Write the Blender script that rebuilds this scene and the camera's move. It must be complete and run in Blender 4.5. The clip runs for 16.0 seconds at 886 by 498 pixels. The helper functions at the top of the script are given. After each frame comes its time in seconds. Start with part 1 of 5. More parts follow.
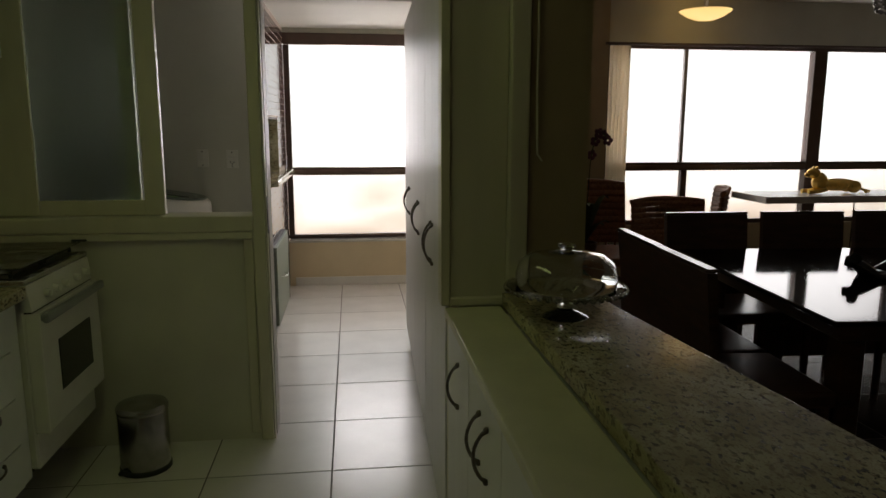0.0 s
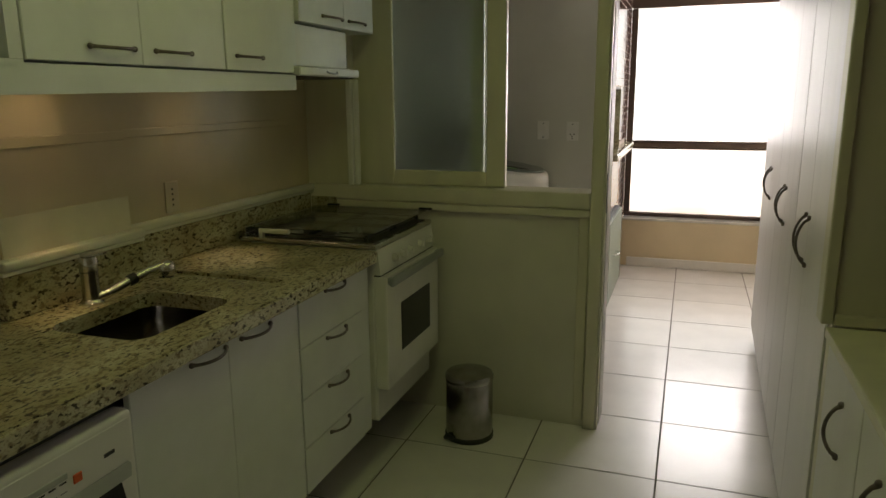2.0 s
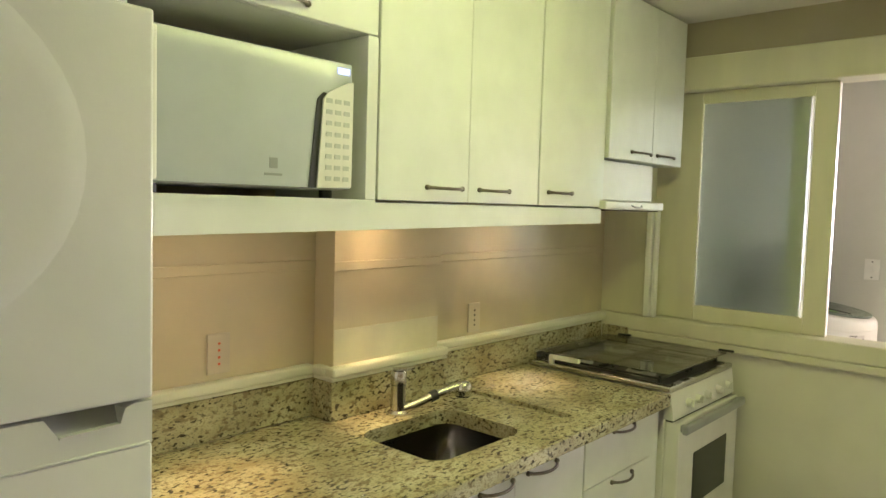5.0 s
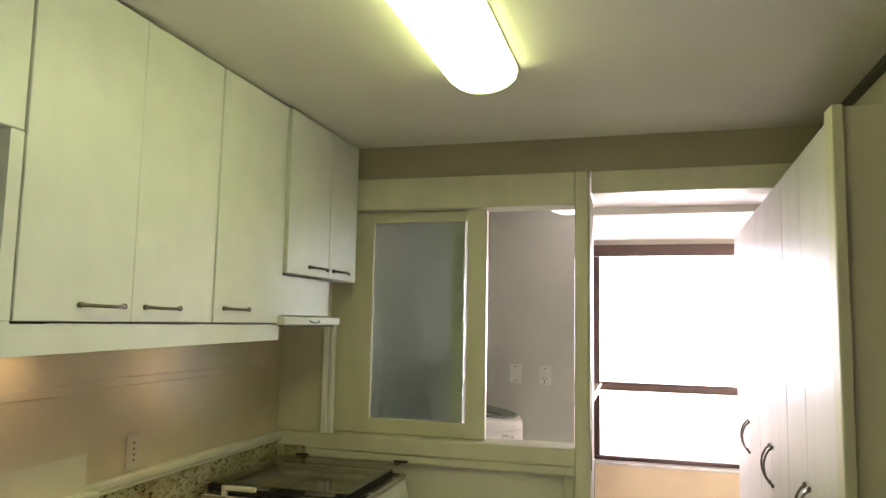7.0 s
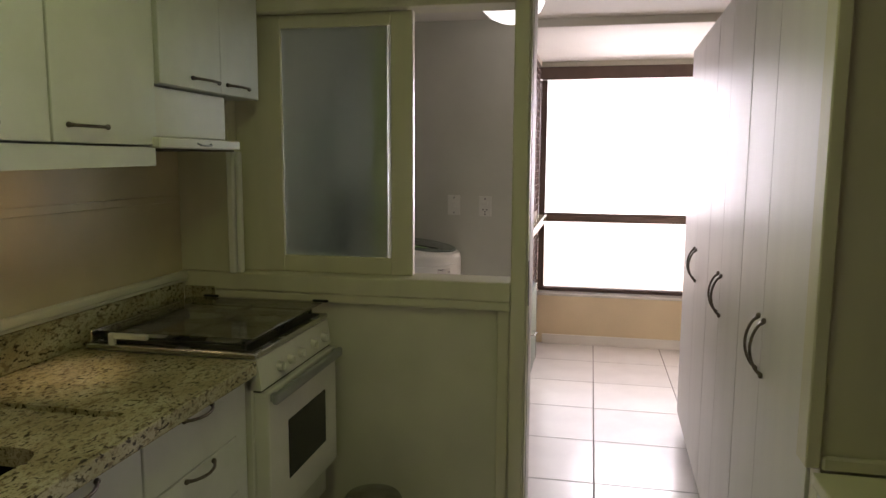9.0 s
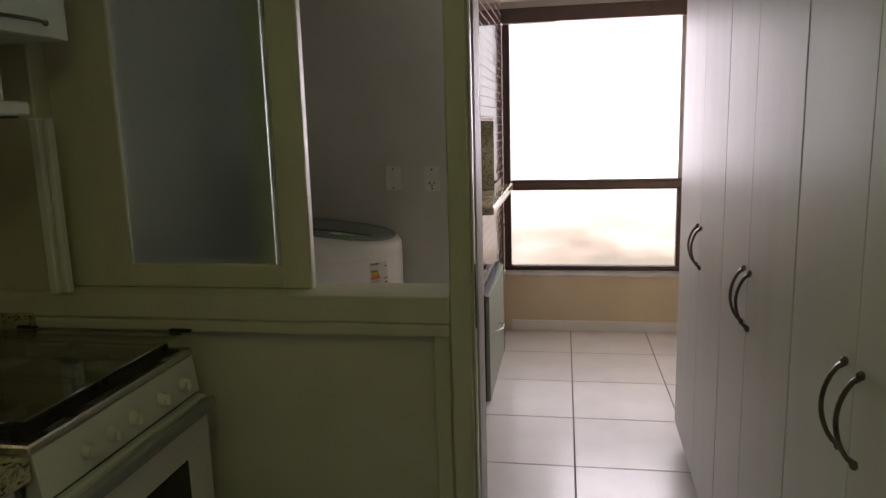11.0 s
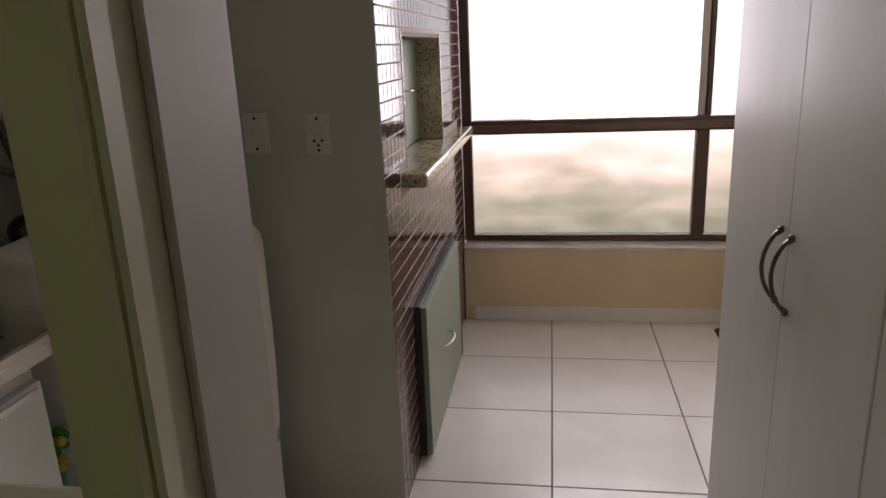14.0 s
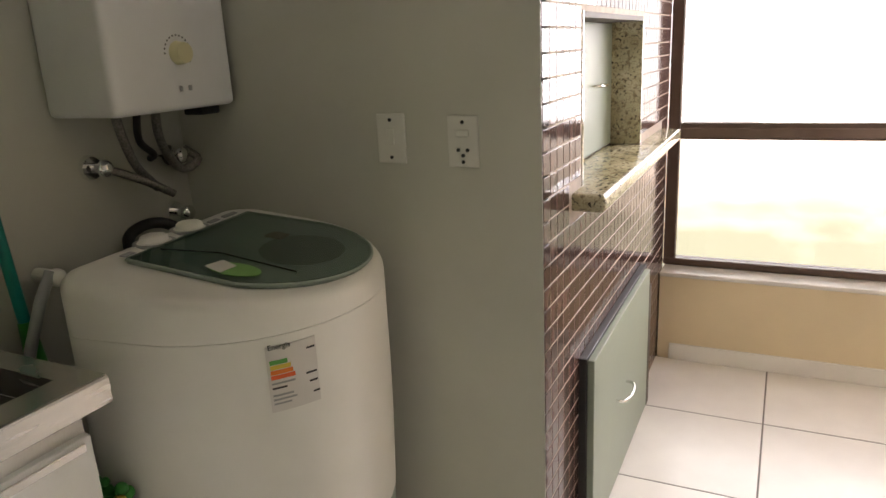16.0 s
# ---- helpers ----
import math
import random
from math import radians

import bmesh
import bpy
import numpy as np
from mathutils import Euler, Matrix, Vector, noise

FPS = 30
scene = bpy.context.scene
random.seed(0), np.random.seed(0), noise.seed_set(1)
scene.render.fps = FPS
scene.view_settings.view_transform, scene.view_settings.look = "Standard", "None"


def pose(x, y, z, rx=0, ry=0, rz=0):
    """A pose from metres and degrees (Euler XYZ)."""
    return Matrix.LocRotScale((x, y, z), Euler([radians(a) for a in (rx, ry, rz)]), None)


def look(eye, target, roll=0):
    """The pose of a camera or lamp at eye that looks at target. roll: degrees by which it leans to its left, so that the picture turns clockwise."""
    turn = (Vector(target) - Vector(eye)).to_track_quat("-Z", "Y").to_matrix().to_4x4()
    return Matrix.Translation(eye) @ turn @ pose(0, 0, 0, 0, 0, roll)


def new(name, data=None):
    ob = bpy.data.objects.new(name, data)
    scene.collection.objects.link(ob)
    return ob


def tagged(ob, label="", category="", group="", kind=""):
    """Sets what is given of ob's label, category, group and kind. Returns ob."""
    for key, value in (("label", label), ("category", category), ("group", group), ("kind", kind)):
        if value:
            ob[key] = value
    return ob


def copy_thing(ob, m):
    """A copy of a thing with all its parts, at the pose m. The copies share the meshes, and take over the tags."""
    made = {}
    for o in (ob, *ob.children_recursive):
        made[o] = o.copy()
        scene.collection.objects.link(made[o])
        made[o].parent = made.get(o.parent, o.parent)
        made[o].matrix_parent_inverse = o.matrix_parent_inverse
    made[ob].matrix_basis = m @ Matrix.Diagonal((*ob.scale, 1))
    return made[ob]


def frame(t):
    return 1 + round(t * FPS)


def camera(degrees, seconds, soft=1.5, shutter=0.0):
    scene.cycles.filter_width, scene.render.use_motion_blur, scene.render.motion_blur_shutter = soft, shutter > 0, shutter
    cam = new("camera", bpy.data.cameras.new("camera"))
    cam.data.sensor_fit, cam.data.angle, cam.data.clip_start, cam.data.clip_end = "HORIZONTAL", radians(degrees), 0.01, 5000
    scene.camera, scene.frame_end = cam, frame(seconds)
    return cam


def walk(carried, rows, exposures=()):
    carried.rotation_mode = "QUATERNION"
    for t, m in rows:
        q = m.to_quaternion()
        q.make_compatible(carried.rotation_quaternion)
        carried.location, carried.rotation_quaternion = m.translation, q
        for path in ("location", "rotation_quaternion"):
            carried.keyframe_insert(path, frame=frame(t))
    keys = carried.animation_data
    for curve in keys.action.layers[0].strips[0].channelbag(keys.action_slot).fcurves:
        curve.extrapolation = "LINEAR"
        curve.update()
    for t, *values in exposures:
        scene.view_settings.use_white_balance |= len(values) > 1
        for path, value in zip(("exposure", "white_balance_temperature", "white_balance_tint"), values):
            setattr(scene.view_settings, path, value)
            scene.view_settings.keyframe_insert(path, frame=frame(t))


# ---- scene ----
cam = camera(64.2, 16.0)
PATH = [
    (0, (0.06, 0.19, 1.402), (0.311, 2.144, 1.056), 0.1),
    (0.5, (0.008, 0.32, 1.396), (0.048, 2.285, 1.025), 0.1),
    (1, (-0.049, 0.401, 1.399), (-0.208, 2.357, 1.016), -0.9),
    (1.5, (-0.03, 0.411, 1.405), (-0.452, 2.325, 1.007), -0.7),
    (2, (-0.004, 0.414, 1.405), (-0.646, 2.26, 0.981), -0.4),
    (2.5, (0.005, 0.42, 1.401), (-0.835, 2.179, 0.956), -0.1),
    (3, (0.003, 0.415, 1.392), (-1.037, 2.06, 0.933), -0.6),
    (3.5, (-0.007, 0.405, 1.399), (-1.239, 1.903, 0.913), -0.5),
    (4, (-0.013, 0.387, 1.414), (-1.362, 1.774, 0.906), -1.0),
    (4.2, (-0.021, 0.399, 1.427), (-1.375, 1.802, 0.985), -0.9),
    (6.3, (-0.108, 0.401, 1.519), (-1.158, 2.087, 1.752), 2.3),
    (6.5, (-0.109, 0.415, 1.515), (-1.005, 2.188, 1.744), 2.3),
    (7, (-0.109, 0.436, 1.498), (-0.651, 2.35, 1.704), 1.1),
    (7.5, (-0.105, 0.437, 1.502), (-0.594, 2.373, 1.621), 1.6),
    (8, (-0.128, 0.495, 1.467), (-0.562, 2.444, 1.353), 0.8),
    (8.5, (-0.114, 0.633, 1.445), (-0.528, 2.577, 1.227), -0.5),
    (9, (-0.099, 0.817, 1.448), (-0.504, 2.759, 1.198), 0.3),
    (9.2, (-0.105, 0.89, 1.448), (-0.5, 2.83, 1.165), 0.1),
    (11.3, (-0.089, 1.789, 1.424), (-0.415, 3.73, 1.065), -1.9),
    (11.5, (-0.08, 1.907, 1.419), (-0.372, 3.85, 1.047), -1.5),
    (12, (-0.084, 2.123, 1.421), (-0.342, 4.062, 1.005), -3.1),
    (12.5, (-0.065, 2.345, 1.417), (-0.373, 4.269, 0.963), -1.7),
    (13, (-0.059, 2.542, 1.417), (-0.428, 4.448, 0.938), -1.5),
    (13.5, (-0.077, 2.717, 1.408), (-0.369, 4.625, 0.886), -1.5),
    (14, (-0.05, 2.887, 1.404), (-0.353, 4.786, 0.855), -2.4),
    (14.5, (-0.029, 3.052, 1.398), (-0.512, 4.909, 0.833), -2.3),
    (15, (-0.016, 3.175, 1.389), (-0.658, 4.978, 0.81), -2.3),
    (15.5, (-0.047, 3.28, 1.388), (-0.844, 5.014, 0.791), -2.1),
    (16, (-0.053, 3.355, 1.387), (-0.902, 5.081, 0.84), -2.9),
]
EXPOSURE = [
    (0.0, -3.0, 6650, 9), (1.5, -2.7, 6750, 9), (2.3, -1.72, 7000, 11), (3.0, -0.66, 7050, 13), (3.5, -0.25, 6800, 12), (4.0, 0.17, 6750, 14), (4.2, 0.17, 6750, 14),
    (6.3, -0.5, 6350, 24), (7.5, -0.67, 6350, 24), (8.3, -1.32, 6500, 24), (9.2, -1.9, 6500, 22),
    (11.3, -2.76, 6450, 20), (12.5, -2.92, 6400, 20), (13.5, -2.9, 6400, 20), (14.5, -2.9, 6550, 18), (15.2, -2.48, 6650, 16), (16.0, -1.5, 6700, 14),
]
walk(cam, [(t, look(eye, target, roll)) for t, eye, target, roll in PATH], EXPOSURE)

# ---- light ----
world = bpy.data.worlds.new("sky")
scene.world = world
world.use_nodes = True
wn = world.node_tree.nodes
sky = wn.new("ShaderNodeTexSky")
sky.sky_type, sky.sun_disc, sky.sun_elevation, sky.sun_rotation = "NISHITA", False, radians(48), radians(150)
world.node_tree.links.new(sky.outputs["Color"], wn["Background"].inputs["Color"])
wn["Background"].inputs["Strength"].default_value = 0.10
sun_data = bpy.data.lights.new("sun", "SUN")
sun_data.energy, sun_data.angle, sun_data.color = 0.8, radians(12), (1.0, 0.95, 0.88)
sun = new("sun", sun_data)
sun.matrix_world = look((3, -8, 20), (1, 6, 0))


def window_light(name, x0, x1, z0, z1, y, watts, tint=(1.0, 0.94, 0.97)):
    """Sky light that comes in at a window's opening."""
    d = bpy.data.lights.new(name, "AREA")
    d.shape, d.size, d.size_y, d.energy, d.color = "RECTANGLE", x1 - x0, z1 - z0, watts, tint
    ob = new(name, d)
    ob.matrix_world = look(((x0 + x1) / 2, y, (z0 + z1) / 2), ((x0 + x1) / 2, y - 1, (z0 + z1) / 2))
    return ob


window_light("laundry_window_sky", -0.15, 0.66, 1.04, 2.06, 6.60, 120)
window_light("laundry_window_sky", 0.72, 1.04, 1.04, 2.06, 6.60, 34)
window_light("dining_window_sky", 2.38, 4.36, 1.08, 2.08, 6.60, 90)
window_light("dining_window_sky", 4.50, 5.90, 1.08, 2.08, 6.60, 60)


def spot(name, eye, target, watts, degrees, tint, soft=0.015):
    d = bpy.data.lights.new(name, "SPOT")
    d.energy, d.spot_size, d.spot_blend, d.color, d.shadow_soft_size = watts, radians(degrees), 1.0, tint, soft
    ob = new(name, d)
    ob.matrix_world = look(eye, target)
    return ob


# ---- materials ----
def nodes_of(name):
    m = bpy.data.materials.new(name)
    m.use_nodes = True
    n, l = m.node_tree.nodes, m.node_tree.links
    return m, n, l, n["Principled BSDF"]


def ramp(n, stops):
    r = n.new("ShaderNodeValToRGB")
    while len(r.color_ramp.elements) < len(stops):
        r.color_ramp.elements.new(0.5)
    for e, (p, c) in zip(r.color_ramp.elements, stops):
        e.position, e.color = p, (*c, 1)
    return r


def plain(name, color, rough=0.5, metal=0.0, vary=0.06, scale=9.0, bump=0.05, fine=180.0, each=0.0, coat=0.0, spec=0.5, stretch=(1, 1, 1)):
    """A painted, plastic, metal or wooden surface: two scales of variation in colour and roughness, fine relief."""
    m, n, l, b = nodes_of(name)
    co = n.new("ShaderNodeTexCoord")
    mp = n.new("ShaderNodeMapping")
    mp.inputs["Scale"].default_value = stretch
    l.new(co.outputs["Object"], mp.inputs["Vector"])
    big, small = n.new("ShaderNodeTexNoise"), n.new("ShaderNodeTexNoise")
    big.inputs["Scale"].default_value, small.inputs["Scale"].default_value = scale, fine
    big.inputs["Detail"].default_value, small.inputs["Detail"].default_value = 5, 3
    for t in (big, small):
        l.new(mp.outputs["Vector"], t.inputs["Vector"])
    lo, hi = [max(0, c * (1 - vary * 1.6)) for c in color], [min(1, c * (1 + vary)) for c in color]
    r = ramp(n, ((0.3, lo), (0.7, hi)))
    l.new(big.outputs["Fac"], r.inputs["Fac"])
    out = r.outputs["Color"]
    if each:
        info, hsv, mr = n.new("ShaderNodeObjectInfo"), n.new("ShaderNodeHueSaturation"), n.new("ShaderNodeMapRange")
        mr.inputs["To Min"].default_value, mr.inputs["To Max"].default_value = 1 - each, 1 + each
        l.new(info.outputs["Random"], mr.inputs["Value"])
        l.new(mr.outputs["Result"], hsv.inputs["Value"])
        l.new(out, hsv.inputs["Color"])
        out = hsv.outputs["Color"]
    l.new(out, b.inputs["Base Color"])
    rr = n.new("ShaderNodeMapRange")
    rr.inputs["To Min"].default_value, rr.inputs["To Max"].default_value = max(0.02, rough * 0.8), min(1, rough * 1.2)
    l.new(big.outputs["Fac"], rr.inputs["Value"])
    l.new(rr.outputs["Result"], b.inputs["Roughness"])
    b.inputs["Metallic"].default_value = metal
    b.inputs["Coat Weight"].default_value = coat
    b.inputs["Specular IOR Level"].default_value = spec
    bp = n.new("ShaderNodeBump")
    bp.inputs["Strength"].default_value, bp.inputs["Distance"].default_value = bump, 0.002
    l.new(small.outputs["Fac"], bp.inputs["Height"])
    l.new(bp.outputs["Normal"], b.inputs["Normal"])
    return m


def granite(name):
    """Beige granite: cloudy ground, brown grain, dark specks in loose clusters, drawn out along the slab."""
    m, n, l, b = nodes_of(name)
    co, mp = n.new("ShaderNodeTexCoord"), n.new("ShaderNodeMapping")
    mp.inputs["Scale"].default_value = (1.0, 0.55, 1.0)
    l.new(co.outputs["Object"], mp.inputs["Vector"])
    cloud, speck, grain, blot, herd = (n.new("ShaderNodeTexNoise") for _ in range(5))
    for t, s, d in ((cloud, 11, 6), (speck, 105, 5), (grain, 260, 3), (blot, 70, 5), (herd, 17, 3)):
        t.inputs["Scale"].default_value, t.inputs["Detail"].default_value = s, d
        l.new(mp.outputs["Vector"], t.inputs["Vector"])
    base = ramp(n, ((0.32, (0.33, 0.29, 0.17)), (0.5, (0.45, 0.41, 0.265)), (0.68, (0.58, 0.54, 0.385))))
    l.new(cloud.outputs["Fac"], base.inputs["Fac"])
    last = base.outputs["Color"]
    flock = ramp(n, ((0.36, (0.35, 0.35, 0.35)), (0.54, (1, 1, 1))))
    l.new(herd.outputs["Fac"], flock.inputs["Fac"])
    for tex, lo, hi, dark, much in ((grain, 0.38, 0.47, (0.24, 0.20, 0.12), 0.6), (blot, 0.55, 0.63, (0.17, 0.125, 0.07), 0.72), (speck, 0.56, 0.61, (0.035, 0.028, 0.024), 0.95)):
        mk = ramp(n, ((lo, (1, 1, 1)), (hi, (0, 0, 0)))) if tex is grain else ramp(n, ((lo, (0, 0, 0)), (hi, (1, 1, 1))))
        l.new(tex.outputs["Fac"], mk.inputs["Fac"])
        k = n.new("ShaderNodeMath")
        k.operation, k.inputs[1].default_value = "MULTIPLY", much
        l.new(mk.outputs["Color"], k.inputs[0])
        if tex is speck:
            k2 = n.new("ShaderNodeMath")
            k2.operation = "MULTIPLY"
            l.new(k.outputs[0], k2.inputs[0])
            l.new(flock.outputs["Color"], k2.inputs[1])
            k = k2
        mx = n.new("ShaderNodeMix")
        mx.data_type = "RGBA"
        l.new(k.outputs[0], mx.inputs["Factor"])
        l.new(last, mx.inputs["A"])
        mx.inputs["B"].default_value = (*dark, 1)
        last = mx.outputs["Result"]
    l.new(last, b.inputs["Base Color"])
    b.inputs["Roughness"].default_value = 0.12
    return m


def glass(name, color=(1, 1, 1), rough=0.0, ior=1.45):
    m, n, l, b = nodes_of(name)
    b.inputs["Base Color"].default_value = (*color, 1)
    b.inputs["Transmission Weight"].default_value, b.inputs["Roughness"].default_value, b.inputs["IOR"].default_value = 1.0, rough, ior
    return m


def pane_glass(name, gloss=None, tint=1.0):
    """Thin window glass: clear, with a faint mirror."""
    m, n, l, b = nodes_of(name)
    t, g, mix, f = n.new("ShaderNodeBsdfTransparent"), n.new("ShaderNodeBsdfGlossy"), n.new("ShaderNodeMixShader"), n.new("ShaderNodeFresnel")
    g.inputs["Roughness"].default_value = 0.02
    t.inputs["Color"].default_value = (tint, tint, tint, 1)
    if gloss is None:
        l.new(f.outputs["Fac"], mix.inputs["Fac"])
    else:
        mix.inputs["Fac"].default_value = gloss
    l.new(t.outputs["BSDF"], mix.inputs[1])
    l.new(g.outputs["BSDF"], mix.inputs[2])
    l.new(mix.outputs["Shader"], n["Material Output"].inputs["Surface"])
    return m


def glow(name, color, strength):
    m, n, l, b = nodes_of(name)
    b.inputs["Base Color"].default_value = (0.8, 0.8, 0.8, 1)
    b.inputs["Emission Color"].default_value, b.inputs["Emission Strength"].default_value = (*color, 1), strength
    return m


WHITE = plain("white_laminate", (0.78, 0.795, 0.775), 0.34, vary=0.03, bump=0.03)
TALLW = plain("satin_white_paint", (0.80, 0.79, 0.77), 0.42, spec=0.38, vary=0.03, bump=0.05, fine=60, stretch=(1, 1, 0.12))
DKFLOOR = plain("dark_wood_floor", (0.07, 0.042, 0.026), 0.25, vary=0.25, scale=5, each=0.15, stretch=(6, 1, 1))
CREAM = plain("cream_painted_wood", (0.72, 0.69, 0.55), 0.38, vary=0.05, bump=0.12, fine=70, stretch=(1, 1, 0.2))
PANEL = plain("cream_partition_panel", (0.70, 0.68, 0.58), 0.45, vary=0.05, scale=4)
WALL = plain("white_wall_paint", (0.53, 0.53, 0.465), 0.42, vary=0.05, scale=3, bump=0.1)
WALLY = plain("pale_yellow_wall_paint", (0.72, 0.60, 0.40), 0.6, vary=0.04, scale=3, bump=0.1)
SPLASH = plain("beige_wall_tile", (0.70, 0.60, 0.415), 0.32, vary=0.045, scale=5, bump=0.06)
TAUPE = plain("taupe_wall_band", (0.40, 0.35, 0.26), 0.6, vary=0.05, scale=3)
CEIL = plain("ceiling_paint", (0.74, 0.71, 0.64), 0.75, vary=0.03, scale=2, bump=0.08)
DWALL = plain("tan_dining_wall", (0.42, 0.34, 0.22), 0.7, vary=0.06, scale=3)
TILE = plain("cream_floor_tile", (0.80, 0.775, 0.74), 0.22, vary=0.035, scale=5, bump=0.04, fine=90, each=0.03)
GROUT = plain("grey_grout", (0.20, 0.185, 0.17), 0.9, vary=0.15, scale=30)
GRANITE = granite("speckled_granite")
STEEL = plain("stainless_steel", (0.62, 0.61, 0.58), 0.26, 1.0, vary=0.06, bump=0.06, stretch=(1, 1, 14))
CHROME = plain("chrome", (0.82, 0.82, 0.82), 0.09, 1.0, vary=0.02, bump=0.0)
PEWTER = plain("dark_pewter", (0.19, 0.165, 0.14), 0.30, 0.9, vary=0.2, scale=40)
BRONZE = plain("bronze_aluminium", (0.105, 0.070, 0.055), 0.38, 0.35, vary=0.08, scale=12)
FRIDGE = plain("white_fridge_enamel", (0.80, 0.81, 0.80), 0.20, vary=0.02, bump=0.035, fine=320)
ENAMEL = plain("white_stove_enamel", (0.78, 0.77, 0.71), 0.25, vary=0.03, bump=0.02)
BLACK = plain("black_glass", (0.012, 0.012, 0.013), 0.06, vary=0.1, bump=0.0)
DARKP = plain("black_plastic", (0.02, 0.02, 0.02), 0.45, vary=0.2)
GREY = plain("grey_plastic", (0.30, 0.31, 0.31), 0.4, vary=0.06)
# Dark brown; also paints in shade at the ceiling edge and under cabinets.
SHADE = plain("dark_shade_brown", (0.10, 0.085, 0.07), 0.7, vary=0.1)
PLASTIC = plain("white_plastic", (0.78, 0.77, 0.73), 0.33, vary=0.03)
FROST = glass("frosted_glass", (0.80, 0.88, 0.86), 0.45, 1.2)
CLEAR = pane_glass("window_glass")
LIDG = glass("green_tinted_lid", (0.64, 0.76, 0.71), 0.03, 1.35)
GLASS = glass("clear_glass", (0.96, 0.98, 0.97), 0.01, 1.45)
DKWOOD = plain("dark_stained_wood", (0.085, 0.042, 0.024), 0.32, vary=0.3, scale=6, stretch=(1, 1, 6))
WICKER = plain("brown_wicker", (0.30, 0.135, 0.06), 0.5, vary=0.3, scale=60, bump=0.4)
GOLD = plain("gilded_metal", (0.88, 0.60, 0.16), 0.30, 1.0, vary=0.1, scale=30)
MOSAIC = plain("dark_brown_mosaic", (0.085, 0.050, 0.042), 0.10, vary=0.2, scale=20, bump=0.02, each=0.35)
MOSAIC.node_tree.nodes["Principled BSDF"].inputs["IOR"].default_value = 1.23
MGROUT = plain("pale_mosaic_grout", (0.50, 0.43, 0.37), 0.85, vary=0.1, scale=30)
SAGE = plain("sage_grey_laminate", (0.29, 0.335, 0.275), 0.45, vary=0.05, spec=0.25)
TEAL = plain("teal_metal_tube", (0.0, 0.20, 0.16), 0.35, vary=0.1)
GREEN = plain("green_plastic", (0.03, 0.24, 0.035), 0.4, vary=0.1)
YELLOW = plain("yellow_plastic", (0.60, 0.45, 0.06), 0.5, vary=0.1)
LEAF = plain("leaf_green", (0.035, 0.065, 0.02), 0.4, vary=0.3)
CURTAIN = plain("cream_curtain", (0.66, 0.58, 0.42), 0.9, vary=0.06)
_n, _l, _b = CURTAIN.node_tree.nodes, CURTAIN.node_tree.links, CURTAIN.node_tree.nodes["Principled BSDF"]
_t, _m = _n.new("ShaderNodeBsdfTranslucent"), _n.new("ShaderNodeMixShader")
_t.inputs["Color"].default_value = (0.88, 0.78, 0.58, 1)
_m.inputs["Fac"].default_value = 0.75
_l.new(_b.outputs["BSDF"], _m.inputs[1])
_l.new(_t.outputs["BSDF"], _m.inputs[2])
_l.new(_m.outputs["Shader"], _n["Material Output"].inputs["Surface"])
STONE = plain("pale_marble", (0.70, 0.67, 0.62), 0.15, vary=0.1, scale=6)
PAPER = plain("white_label_paper", (0.62, 0.60, 0.57), 0.6, vary=0.03)
INK = plain("black_print", (0.03, 0.03, 0.03), 0.6)
ORANGE = plain("orange_print", (0.75, 0.20, 0.03), 0.5)
LGREEN = plain("green_print", (0.10, 0.35, 0.08), 0.5)
RED = plain("orange_red_button", (0.75, 0.13, 0.04), 0.4)
CREAMK = plain("ivory_knob", (0.68, 0.64, 0.40), 0.4)
TUBE = glow("fluorescent_diffuser", (0.84, 1.0, 0.36), 12.0)
BOWL = glow("lit_opal_glass", (1.0, 0.97, 0.88), 5.0)
PLATEG = plain("pale_grey_keys", (0.50, 0.52, 0.50), 0.45, vary=0.04)
WARM = glow("lit_amber_glass", (1.0, 0.62, 0.20), 9.0)
PUCK = glow("halogen_lens", (1.0, 0.72, 0.38), 45.0)
LED = glow("blue_display", (0.25, 0.35, 1.0), 1.2)


# ---- building blocks ----
def box(bm, x0, x1, y0, y1, z0, z1, bevel=0.0, seg=1):
    r = bmesh.ops.create_cube(bm, size=1.0, matrix=Matrix.LocRotScale(((x0 + x1) / 2, (y0 + y1) / 2, (z0 + z1) / 2), None, (x1 - x0, y1 - y0, z1 - z0)))
    if bevel:
        vs = set(r["verts"])
        es = [e for e in bm.edges if e.verts[0] in vs and e.verts[1] in vs]
        bmesh.ops.bevel(bm, geom=es, offset=bevel, segments=seg, profile=0.6, affect="EDGES", clamp_overlap=True)
    return bm


def B(*a, **k):
    return box(bmesh.new(), *a, **k)


def cyl(bm, p, q, r1, r2=None, n=20):
    """A rod or cone from p to q."""
    p, q = Vector(p), Vector(q)
    m = Matrix.Translation((p + q) / 2) @ (q - p).to_track_quat("Z", "Y").to_matrix().to_4x4()
    bmesh.ops.create_cone(bm, cap_ends=True, segments=n, radius1=r1, radius2=r1 if r2 is None else r2, depth=(q - p).length, matrix=m)
    return bm


def C(*a, **k):
    return cyl(bmesh.new(), *a, **k)


def ball(bm, c, r, scale=(1, 1, 1), u=16, v=10):
    bmesh.ops.create_uvsphere(bm, u_segments=u, v_segments=v, radius=r, matrix=Matrix.LocRotScale(c, None, scale))
    return bm


